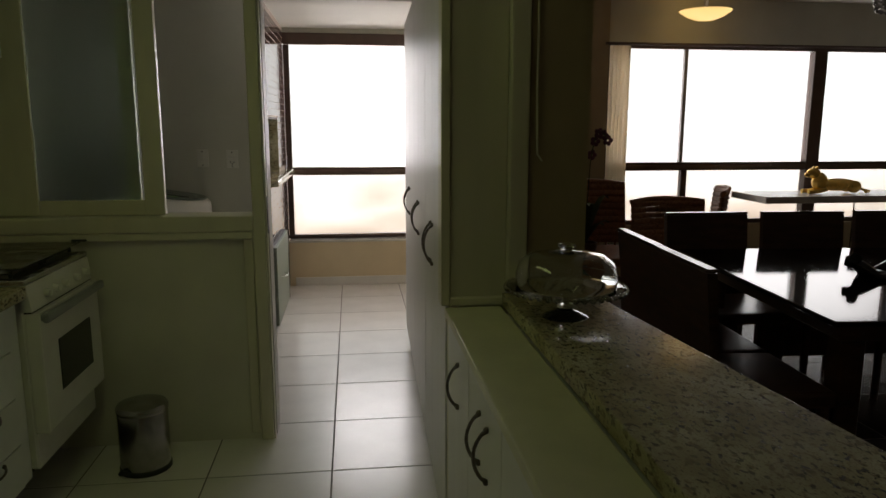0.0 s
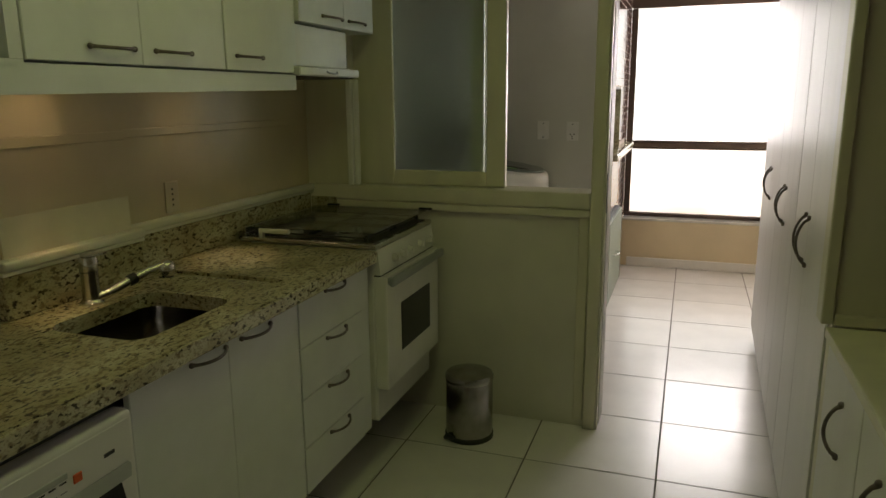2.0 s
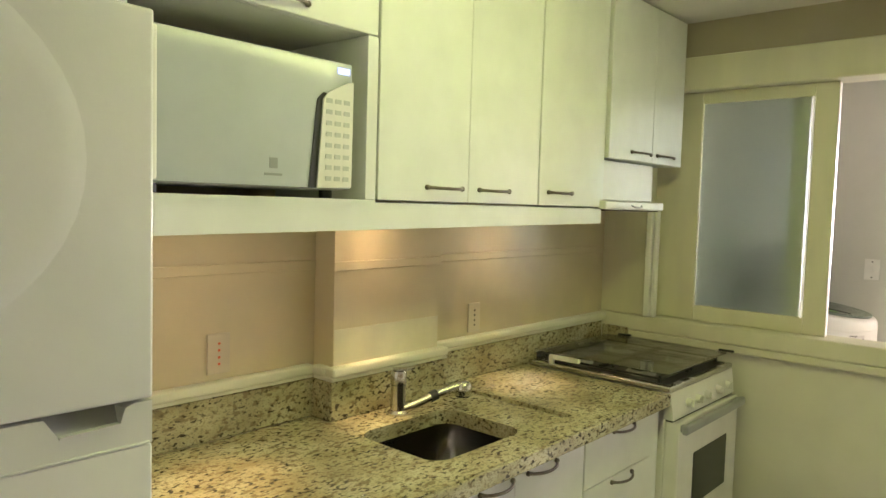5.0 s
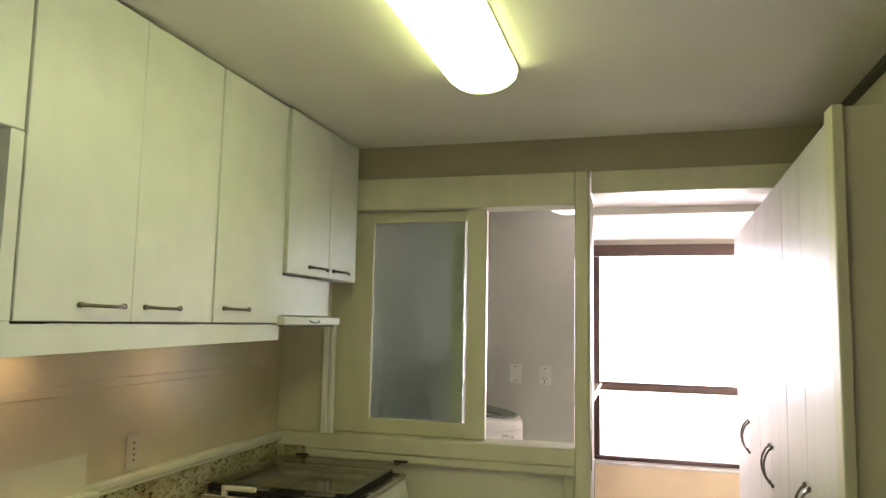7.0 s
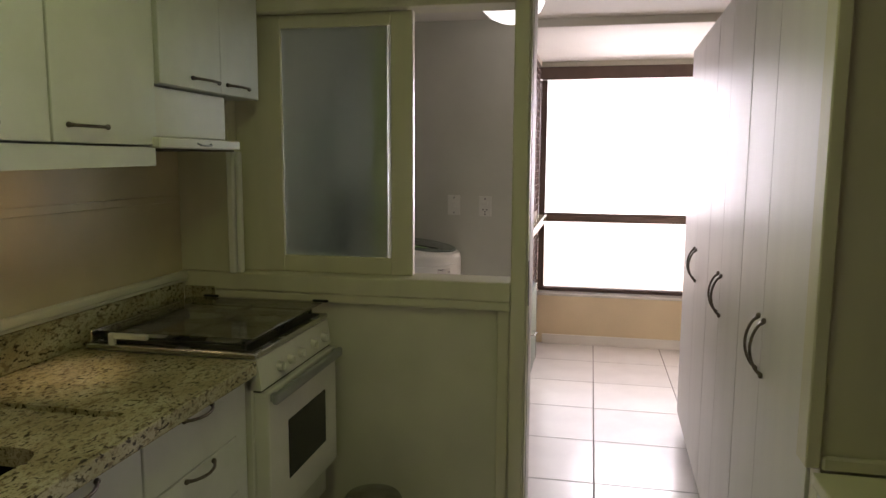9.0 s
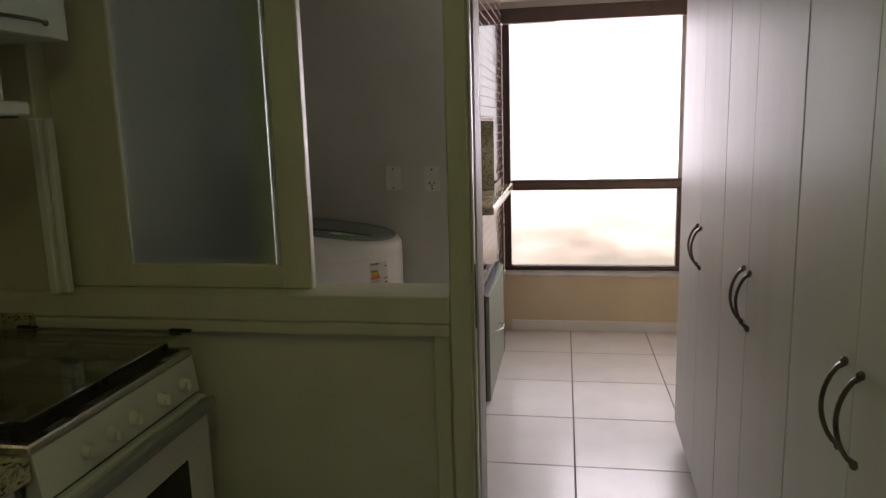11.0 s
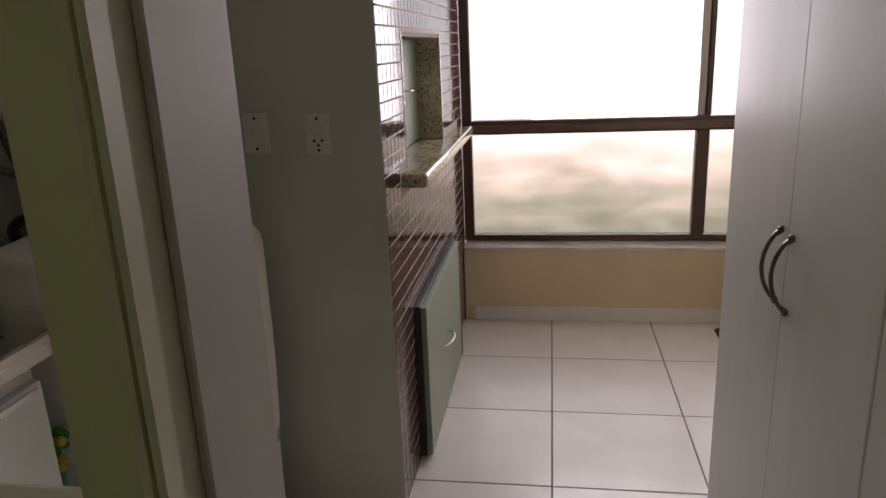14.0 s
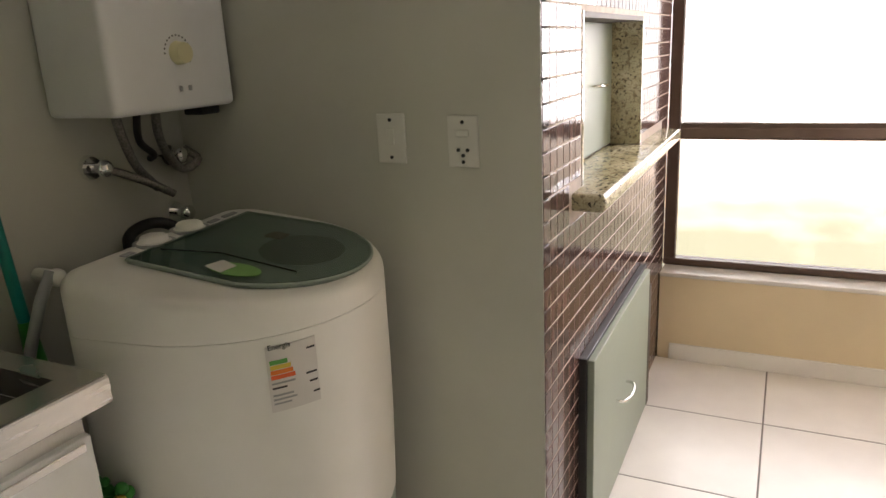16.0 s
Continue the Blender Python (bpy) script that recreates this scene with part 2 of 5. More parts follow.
def tube(bm, pts, r, n=8):
    """A bent rod along points."""
    pts = [Vector(p) for p in pts]
    rings = []
    up = Vector((0.3, 0.2, 1)).normalized()
    for i, p in enumerate(pts):
        d = (pts[min(i + 1, len(pts) - 1)] - pts[max(i - 1, 0)]).normalized()
        a = d.cross(up)
        a = (a if a.length > 1e-3 else d.cross(Vector((1, 0, 0)))).normalized()
        b = d.cross(a)
        rad = r[i] if isinstance(r, (list, tuple)) else r
        rings.append([bm.verts.new(p + rad * (math.cos(t) * a + math.sin(t) * b)) for t in (2 * math.pi * k / n for k in range(n))])
    for s, t in zip(rings, rings[1:]):
        for k in range(n):
            bm.faces.new((s[k], s[(k + 1) % n], t[(k + 1) % n], t[k]))
    bm.faces.new(rings[0][::-1])
    bm.faces.new(rings[-1])
    return bm


def lathe(bm, c, profile, n=32):
    """A turned shape about the upright axis through c; profile of (radius, height)."""
    rings = [[bm.verts.new((c[0] + max(r, 1e-4) * math.cos(a), c[1] + max(r, 1e-4) * math.sin(a), c[2] + h)) for a in (2 * math.pi * k / n for k in range(n))] for r, h in profile]
    for s, t in zip(rings, rings[1:]):
        for k in range(n):
            bm.faces.new((s[k], s[(k + 1) % n], t[(k + 1) % n], t[k]))
    bm.faces.new(rings[0][::-1])
    bm.faces.new(rings[-1])
    return bm


def prism(bm, outline, z0, z1, taper=1.0, centre=(0, 0)):
    """An upright solid over an outline of (x, y)."""
    lo = [bm.verts.new((centre[0] + (x - centre[0]) * taper, centre[1] + (y - centre[1]) * taper, z0)) for x, y in outline]
    hi = [bm.verts.new((x, y, z1)) for x, y in outline]
    n = len(outline)
    for k in range(n):
        bm.faces.new((lo[k], lo[(k + 1) % n], hi[(k + 1) % n], hi[k]))
    bm.faces.new(lo[::-1])
    bm.faces.new(hi)
    return bm


def spline(ctrl, n=6):
    out = []
    p = [Vector(c) for c in ctrl]
    p = [2 * p[0] - p[1]] + p + [2 * p[-1] - p[-2]]
    for i in range(1, len(p) - 2):
        for k in range(n):
            t = k / n
            out.append(0.5 * (2 * p[i] + (p[i + 1] - p[i - 1]) * t + (2 * p[i - 1] - 5 * p[i] + 4 * p[i + 1] - p[i + 2]) * t * t + (3 * p[i] - p[i - 1] - 3 * p[i + 1] + p[i + 2]) * t ** 3))
    return out + [p[-2]]


def part(name, bm, material, parent=None, label="", smooth=None):
    """Links a bmesh as one mesh object under a thing or a part."""
    bmesh.ops.recalc_face_normals(bm, faces=bm.faces[:])
    me = bpy.data.meshes.new(name)
    bm.to_mesh(me)
    bm.free()
    me.materials.append(material)
    ob = new(name, me)
    if smooth:
        me.polygons.foreach_set("use_smooth", [True] * len(me.polygons))
        me.set_sharp_from_angle(angle=radians(smooth))
    if parent is not None:
        ob.parent = parent
        ob.matrix_parent_inverse = (Matrix.Translation(parent.location) if parent.type == "EMPTY" else Matrix.Identity(4)).inverted()
    if label:
        ob["label"] = label
    return ob


def thing(name, at, label, category, group="", kind=""):
    ob = new(name)
    ob.location = at
    ob.empty_display_size = 0.05
    return tagged(ob, label, category, group, kind)


def solo(name, bm, material, label, category, group="", kind="", smooth=None):
    return tagged(part(name, bm, material, smooth=smooth), label, category, group, kind)


def struct(name, bm, material, label, smooth=None):
    return tagged(part(name, bm, material, smooth=smooth), label, name.split("_")[0], kind="structure")


def arc_handle(parent, a, b, out, r=0.0042, material=None):
    """A bow handle from a to b that stands out by the vector out."""
    a, b, out = Vector(a), Vector(b), Vector(out)
    pts = [a + (b - a) * s + out * (math.sin(math.pi * s) ** 0.6) for s in [k / 12 for k in range(13)]]
    bm = tube(bmesh.new(), pts, [r * (1.5 if k in (0, 12) else 1.0) for k in range(13)])
    for p in (a, b):
        ball(bm, p + out * 0.12, r * 1.7, u=10, v=6)
    return part("handle", bm, material or PEWTER, parent, "dark pewter bow handle" if material is None else "", smooth=50)


# ---- structure: floor ----
PITCH, GX, GY = 0.50, -0.046, 3.43
struct("floor", B(-2.6, 6.4, -2.4, 6.75, -0.12, -0.0012), GROUT, "grey grout bed under the floor tiles")

# ---- structure: walls ----
struct("wall_west", B(-1.78, -1.66, -2.4, 3.26, 0, 2.5), SPLASH, "beige tiled kitchen wall behind the counter")
bm = bmesh.new()
box(bm, -1.66, -1.575, 1.65, 2.08, 0, 2.248)
box(bm, -1.66, -1.64, 2.08, 3.258, 0, 2.248)
struct("wall_pier", bm, SPLASH, "beige tiled pier behind the sink")
# Unseen closing wall; its tan keeps bounced daylight in the kitchen low.
struct("wall_south", B(-1.78, 6.4, -2.5, -2.4, 0, 2.7), DWALL, "unseen plain wall behind the kitchen, tan to damp bounced daylight")
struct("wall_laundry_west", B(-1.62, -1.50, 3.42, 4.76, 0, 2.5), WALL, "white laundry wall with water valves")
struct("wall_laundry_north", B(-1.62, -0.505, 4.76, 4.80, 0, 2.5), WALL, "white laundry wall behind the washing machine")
struct("wall_laundry_east", B(1.05, 1.17, 4.80, 6.40, 0, 2.5), WALLY, "pale yellow side wall beyond the tall cupboard")
bm = bmesh.new()
box(bm, -0.50, 1.17, 6.40, 6.66, 0, 0.385)
struct("wall_window", bm, WALLY, "pale yellow parapet wall below the laundry window")
struct("sill_1", B(-0.50, 1.05, 6.385, 6.60, 0.385, 0.405, bevel=0.004), STONE, "pale stone window sill")
struct("baseboard", B(-0.45, 1.05, 6.388, 6.40, 0, 0.075, bevel=0.003), TILE, "cream tile baseboard under the window")
struct("lintel", B(-0.56, 1.17, 6.50, 6.66, 2.172, 2.6), WALL, "white wall above the laundry window")
struct("wall_pier_north", B(1.17, 2.335, 6.40, 6.66, 0, 2.7), DWALL, "tan pier between the two windows")
struct("wall_dining_low", B(2.335, 6.4, 6.45, 6.66, 0, 0.48), DWALL, "low wall under the dining windows")
struct("lintel", B(2.335, 6.4, 6.50, 6.66, 2.13, 2.7), WALL, "white wall above the dining windows")
struct("wall_east", B(6.3, 6.4, -2.4, 6.45, 0, 2.7), DWALL, "tan dining room wall")
struct("wall_core", B(0.68, 0.745, 2.262, 4.70, 0, 2.6), DWALL, "tan wall behind the tall cupboard")
struct("wall_core_end", B(0.57, 0.745, 2.20, 2.26, 0, 2.6), DWALL, "tan end wall beside the pass-through")
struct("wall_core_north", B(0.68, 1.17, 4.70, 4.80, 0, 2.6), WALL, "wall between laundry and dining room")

# ---- structure: ceilings ----
struct("ceiling", B(-1.78, 0.56, -2.4, 3.42, 2.25, 2.33), CEIL, "off-white kitchen ceiling")
struct("ceiling_laundry", B(-1.62, 1.17, 3.42, 6.50, 2.21, 2.30), CEIL, "off-white laundry ceiling")
struct("beam_laundry", B(-1.5, 1.05, 4.80, 4.98, 2.165, 2.21, bevel=0.004), CEIL, "shallow ceiling beam in the laundry")
struct("ceiling_dining", B(0.78, 6.4, -2.4, 6.50, 2.52, 2.62), CEIL, "off-white dining room ceiling")
struct("beam_dining", B(0.90, 6.3, 5.55, 5.75, 2.40, 2.52, bevel=0.005), CEIL, "ceiling beam before the dining windows")
bm = bmesh.new()
box(bm, 0.56, 0.78, -2.4, 2.20, 2.11, 2.62, bevel=0.004)
struct("beam_pass_through", bm, CREAM, "cream beam over the pass-through")
struct("wall_over_cupboard", B(0.56, 0.66, 2.20, 3.42, 2.02, 2.6), CREAM, "cream wall strip above the tall cupboard")
# Dark strip put in for the shadow along the ceiling edge.
struct("trim_ceiling", B(0.535, 0.558, -2.4, 3.26, 2.225, 2.249), SHADE, "dark strip standing in for the shadow gap along the ceiling edge")

# ---- partition between kitchen and laundry ----
JAMB = plain("satin_jamb_paint", (0.62, 0.595, 0.54), 0.5, vary=0.04, spec=0.2, stretch=(1, 1, 0.1))
MILKY = glass("milky_plastic_bead", (0.97, 0.97, 0.97), 0.30, 1.08)
BRIGHTW = plain("bright_white_strip", (0.88, 0.88, 0.86), 0.3, vary=0.02)
partition = thing("partition", (-0.98, 3.33, 0), "cream painted wooden partition with a sliding window", "partition", kind="structure")
part("base_panel", B(-1.66, -0.366, 3.285, 3.365, 0, 0.9175), PANEL, partition)
part("post", B(-0.366, -0.313, 3.258, 3.446, 0, 2.11, bevel=0.004), CREAM, partition)
part("post", B(-1.66, -1.43, 3.262, 3.39, 1.02, 2.11, bevel=0.004), CREAM, partition)
part("rail", B(-1.66, -0.366, 3.254, 3.40, 0.918, 0.952, bevel=0.010, seg=3), CREAM, partition)
part("sill", B(-1.66, -0.366, 3.250, 3.412, 0.9525, 1.02, bevel=0.010, seg=3), CREAM, partition)
part("header", B(-1.66, -0.366, 3.262, 3.40, 1.975, 2.11, bevel=0.004), CREAM, partition)
part("trim", B(-0.412, -0.369, 3.272, 3.284, 0.03, 0.92, bevel=0.004), CREAM, partition)
part("jamb_lining", B(-0.3125, -0.304, 3.322, 3.447, 0.0, 2.02, bevel=0.002), JAMB, partition, "white satin door jamb lining")
part("door_stop", B(-0.3125, -0.305, 3.262, 3.290, 0.0, 2.02, bevel=0.004), CREAM, partition)
part("strike_plate", B(-0.305, -0.3025, 3.266, 3.286, 0.94, 1.10, bevel=0.001), DARKP, partition, "dark metal strike plate")
# Two upright strips, whiter than the cream wood around them.
part("jamb_strip", B(-1.424, -1.398, 3.226, 3.262, 1.022, 1.476, bevel=0.004), BRIGHTW, partition, "bright white upright strip beside the sash")
part("jamb_strip", B(-1.394, -1.376, 3.238, 3.262, 1.022, 1.476, bevel=0.004), BRIGHTW, partition, "bright white upright strip beside the sash")
struct("door_head", B(-0.30, 0.56, 3.262, 3.40, 2.02, 2.11, bevel=0.004), CREAM, "cream painted door head")
# Wall band in a darker tone than the cream wood below it.
struct("wall_over_partition", B(-1.66, 0.56, 3.27, 3.40, 2.11, 2.25), TAUPE, "darker taupe wall band above the partition")


def sash(x0, x1, px0, px1, y0, y1, z0, z1, pz0, pz1, label, bead=False):
    w = thing("sliding_window", ((x0 + x1) / 2, (y0 + y1) / 2, z0), label, "window", "sliding windows")
    part("stile", B(x0, px0, y0, y1, z0, z1, bevel=0.003), CREAM, w)
    part("stile", B(px1, x1, y0, y1, z0, z1, bevel=0.003), CREAM, w)
    part("rail", B(px0, px1, y0, y1, z0, pz0, bevel=0.003), CREAM, w)
    part("rail", B(px0, px1, y0, y1, pz1, z1, bevel=0.003), CREAM, w)
    part("pane", B(px0 - 0.004, px1 + 0.004, (y0 + y1) / 2 - 0.002, (y0 + y1) / 2 + 0.002, pz0 - 0.004, pz1 + 0.004), FROST, w, "frosted glass pane")
    if bead:
        part("glazing_bead", B(px1 - 0.011, px1, y0 - 0.008, y0 + 0.008, pz0, pz1, bevel=0.003), MILKY, w, "milky white glazing bead")
    return w


sash(-1.43, -0.735, -1.242, -0.817, 3.322, 3.352, 1.021, 1.974, 1.085, 1.925, "cream sliding window sash with frosted glass, pushed aside", True)
sash(-1.42, -0.835, -1.36, -0.900, 3.366, 3.392, 1.021, 1.974, 1.085, 1.925, "second frosted sash slid behind the first")

def prismy(outline, x0, x1):
    """A flat solid over an outline of (y, z), between two planes of x."""
    bm = bmesh.new()
    a = [bm.verts.new((x0, y, z)) for y, z in outline]
    b = [bm.verts.new((x1, y, z)) for y, z in outline]
    for k in range(len(a)):
        bm.faces.new((a[k], a[(k + 1) % len(a)], b[(k + 1) % len(a)], b[k]))
    bm.faces.new(a[::-1])
    bm.faces.new(b)
    return bm


# ---- fridge ----
fridge = thing("fridge", (-1.30, 0.53, 0), "white two-door fridge freezer with recessed grips", "fridge")
part("body", B(-1.64, -1.03, 0.23, 0.835, 0.03, 1.72, bevel=0.01, seg=2), FRIDGE, fridge)
bm = B(-1.025, -0.965, 0.23, 0.84, 0.06, 1.150, bevel=0.008, seg=3)
o = prismy([(0.231, 1.149), (0.839, 1.149), (0.839, 1.206), (0.815, 1.206), (0.803, 1.201), (0.797, 1.183), (0.722, 1.180), (0.705, 1.2055), (0.231, 1.2055)], -1.024, -0.967)
me_top = bpy.data.meshes.new("door_top")
o.to_mesh(me_top)
o.free()
bm.from_mesh(me_top)
bpy.data.meshes.remove(me_top)
d = part("door", bm, FRIDGE, fridge, smooth=30)
bm = bmesh.new()
bm.faces.new([bm.verts.new(p) for p in ((-0.968, 0.66, 1.176), (-0.968, 0.81, 1.178), (-1.016, 0.81, 1.2118), (-1.016, 0.66, 1.2118))])
bmesh.ops.solidify(bm, geom=bm.faces[:], thickness=0.003)
part("grip", bm, FRIDGE, d, "recessed slanting grip")
part("grip_lip", prismy([(0.722, 1.1805), (0.797, 1.1835), (0.797, 1.1805), (0.722, 1.1775)], -0.9675, -0.9640), FRIDGE, d)
part("door_step", B(-0.9668, -0.9638, 0.235, 0.835, 1.149, 1.1525, bevel=0.001), FRIDGE, d)
d = part("freezer_door", B(-1.025, -0.965, 0.23, 0.84, 1.2095, 1.72, bevel=0.006, seg=3), FRIDGE, fridge, smooth=40)
bm = bmesh.new()
prev = None
for k, h in ((1.0, 0.0), (0.95, 0.003), (0.86, 0.0045), (0.5, 0.005), (0.02, 0.005)):
    ring = [bm.verts.new((-0.966 + h, 0.49 + 0.27 * k * math.cos(2 * math.pi * i / 40), 1.52 + 0.235 * k * math.sin(2 * math.pi * i / 40))) for i in range(40)]
    for v in ring:
        v.co.z = min(v.co.z, 1.71)
        v.co.y = max(v.co.y, 0.24)
    if prev:
        for i in range(40):
            bm.faces.new((prev[i], prev[(i + 1) % 40], ring[(i + 1) % 40], ring[i]))
    prev = ring
bm.faces.new(prev)
part("embossed_oval", bm, FRIDGE, d, smooth=60)
part("gap_seal", B(-1.02, -1.000, 0.235, 0.830, 1.2058, 1.2092), DARKP, fridge)
for y in (0.29, 0.78):
    part("foot", C((-1.10, y, 0), (-1.10, y, 0.035), 0.02), DARKP, fridge)

# ---- base cabinets ----
FX = -1.065
CB = 0.185
cab = thing("base_cabinet", (-1.35, 1.81, CB), "white sink base cabinet with two doors", "cabinet", "base cabinets")
part("body", B(-1.63, FX - 0.02, 1.478, 2.158, CB, 0.66), WHITE, cab)
for y0, y1, h0, h1 in ((1.485, 1.8205, 1.678, 1.808), (1.8215, 2.156, 1.874, 2.008)):
    d = part("door", B(FX - 0.018, FX, y0, y1, CB, 0.82, bevel=0.002), WHITE, cab)
    arc_handle(d, (FX, h0, 0.798), (FX, h1, 0.798), (0.028, 0, -0.003))
cab = thing("drawer_cabinet", (-1.35, 2.36, CB), "white drawer cabinet with four drawers", "cabinet", "base cabinets")
part("body", B(-1.63, FX - 0.02, 2.162, 2.618, CB, 0.823), WHITE, cab)
for z0, z1 in ((0.666, 0.82), (0.503, 0.663), (0.340, 0.50), (CB, 0.337)):
    d = part("drawer", B(FX - 0.018, FX, 2.163, 2.585, z0, z1, bevel=0.002), WHITE, cab)
    zc = z1 - 0.014
    arc_handle(d, (FX, 2.324, zc), (FX, 2.454, zc), (0.028, 0, -0.003))
part("filler", B(FX - 0.018, FX - 0.004, 2.588, 2.650, CB, 0.823, bevel=0.002), WHITE, cab)
solo("side_panel", B(-1.63, FX - 0.005, 0.925, 0.965, 0.10, 0.823, bevel=0.002), WHITE, "white end panel beside the fridge", "cabinet panel")
# Plinth colour carries the shadow below the cabinets and stove.
solo("plinth", B(-1.60, -1.26, 0.93, 3.25, 0.0, 0.183), SHADE, "recessed plinth under the cabinets, coloured dark for their shadow", "plinth")

# ---- dishwasher ----
dw = thing("dishwasher", (-1.33, 1.22, 0.15), "white compact dishwasher under the counter, tinted window", "dishwasher")
DF = -1.035
part("body", B(-1.60, DF - 0.05, 0.975, 1.465, 0.187, 0.79, bevel=0.004), GREY, dw)
d = part("door", B(DF - 0.05, DF, 0.988, 1.460, 0.20, 0.795, bevel=0.014, seg=3), PLASTIC, dw, smooth=40)
part("control_panel", B(DF - 0.004, DF + 0.002, 1.003, 1.446, 0.692, 0.781, bevel=0.0018), PLASTIC, d)
outline = [(1.072, 0.33), (1.40, 0.33), (1.420, 0.38), (1.431, 0.47), (1.430, 0.56), (1.412, 0.655), (1.075, 0.655), (1.068, 0.60), (1.062, 0.47), (1.065, 0.37)]
part("window", prismy(outline, DF - 0.002, DF + 0.0015), plain("smoked_glass", (0.012, 0.013, 0.012), 0.12, vary=0.1, bump=0.0, spec=0.22), d, "dark tinted window")
part("window_lip", prismy([(1.054, 0.6565), (1.438, 0.6565), (1.440, 0.684), (1.434, 0.690), (1.060, 0.690), (1.054, 0.684)], DF - 0.002, DF + 0.003), PLATEG, d, "grey arched grip band")
part("button", B(DF + 0.001, DF + 0.005, 1.300, 1.321, 0.712, 0.731, bevel=0.002), RED, d, "orange-red button")
part("knob", prismy([(1.150, 0.719), (1.158, 0.728), (1.167, 0.719), (1.158, 0.709)], DF + 0.001, DF + 0.0034), DARKP, d, "dark diamond key")
part("key_pad", B(DF + 0.001, DF + 0.0030, 1.176, 1.196, 0.711, 0.728, bevel=0.001), PLATEG, d)
part("display", B(DF + 0.001, DF + 0.0034, 1.198, 1.290, 0.731, 0.744, bevel=0.001), PLATEG, d)
for k in range(4):
    part("print_mark", B(DF + 0.0015, DF + 0.0028, 1.202 + 0.023 * k, 1.217 + 0.023 * k, 0.725, 0.728), INK, d)
    part("print_mark", B(DF + 0.0015, DF + 0.0028, 1.205 + 0.022 * k, 1.219 + 0.022 * k, 0.707, 0.709), GREY, d)
part("badge", B(DF + 0.0015, DF + 0.0028, 1.068, 1.090, 0.708, 0.714), INK, d)
part("badge", B(DF + 0.0015, DF + 0.0028, 1.376, 1.402, 0.726, 0.734), INK, d)
part("print_mark", B(DF + 0.0042, DF + 0.006, 1.24, 1.31, 0.37, 0.375), GREY, d)

# ---- granite counter with sink ----
ct = thing("countertop", (-1.34, 1.77, 0.825), "speckled beige granite countertop with raised splash edges", "countertop")
bm = bmesh.new()
SX0, SX1, SY0, SY1 = -1.435, -1.145, 1.615, 1.975
GX0, GX1, GY0, GY1 = -1.52, -1.13, 2.160, 2.196
# slab pieces round the sink opening and the drain channel
for x0, x1 in ((-1.64, GX0), (GX0, SX0), (SX0, SX1), (SX1, GX1), (GX1, -1.042)):
    for y0, y1 in ((0.922, SY0), (SY0, SY1), (SY1, GY0), (GY0, GY1), (GY1, 2.652)):
        if x0 == SX0 and y0 == SY0:
            continue
        box(bm, x0, x1, y0, y1, 0.826, 0.856 if y0 == GY0 and GX0 <= x0 < GX1 else 0.868)
bmesh.ops.remove_doubles(bm, verts=bm.verts[:], dist=0.0004)
part("slab", bm, GRANITE, ct)
part("front_edge", B(-1.0415, -1.03, 0.922, 2.652, 0.826, 0.8675, bevel=0.004, seg=2), GRANITE, ct)
part("slab_back", B(-1.638, -1.62, 2.653, 3.255, 0.826, 0.868), GRANITE, ct)
part("splash_edge", B(-1.658, -1.638, 0.922, 1.648, 0.869, 0.980, bevel=0.003), GRANITE, ct)
part("splash_edge", B(-1.64, -1.574, 1.63, 1.648, 0.869, 0.980, bevel=0.003), GRANITE, ct)
part("splash_edge", B(-1.574, -1.555, 1.63, 2.10, 0.869, 0.980, bevel=0.003), GRANITE, ct)
part("splash_edge", B(-1.639, -1.62, 2.10, 3.235, 0.869, 0.980, bevel=0.003), GRANITE, ct)
part("splash_edge", B(-1.62, -1.50, 3.236, 3.257, 0.869, 0.963, bevel=0.003), GRANITE, ct)
bm = bmesh.new()
for z0, z1, deep in ((0.9815, 0.992, 0.0), (0.9925, 1.020, 0.007)):
    for x0, x1, y0, y1 in ((-1.658, -1.632, 0.93, 1.628), (-1.58, -1.549, 1.626, 2.104), (-1.64, -1.612, 2.104, 3.25)):
        box(bm, x0, x1 + deep, y0, y1, z0, z1, bevel=(z1 - z0) * 0.35, seg=3)
    box(bm, -1.632, -1.58, 1.626 - deep, 1.65, z0, z1, bevel=(z1 - z0) * 0.35, seg=3)
struct("trim_splash", bm, PANEL, "cream moulding along the splash edge")
bm = bmesh.new()
for x, y0, y1 in ((-1.66, 0.4, 1.65), (-1.575, 1.645, 2.085), (-1.64, 2.08, 3.255)):
    box(bm, x, x + 0.006, y0, y1, 1.285, 1.312, bevel=0.002)
struct("trim_wall_border", bm, SPLASH, "beige relief border strip across the wall tiles")
# Thin sheet added for a zone paler than the rest of the pier.
PALEP = plain("pale_beige_sheet", (0.735, 0.665, 0.53), 0.32, vary=0.05)
solo("pale_sheet", B(-1.575, -1.5735, 1.652, 2.079, 1.011, 1.120), PALEP, "paler zone of the pier behind the tap, added as a thin sheet", "panel")

sink = thing("sink", (-1.29, 1.795, 0.68), "stainless steel undermount sink bowl", "sink")
bm = bmesh.new()
loops = []
for z, g in ((0.864, 0.004), (0.80, 0.0), (0.70, -0.012), (0.675, -0.04)):
    x0, x1, y0, y1, rad = SX0 - g, SX1 + g, SY0 - g, SY1 + g, 0.06
    ring = []
    for cx, cy, a0 in ((x1 - rad, y1 - rad, 0), (x0 + rad, y1 - rad, 90), (x0 + rad, y0 + rad, 180), (x1 - rad, y0 + rad, 270)):
        for k in range(6):
            a = radians(a0 + 18 * k)
            ring.append(bm.verts.new((cx + rad * math.cos(a), cy + rad * math.sin(a), z)))
    loops.append(ring)
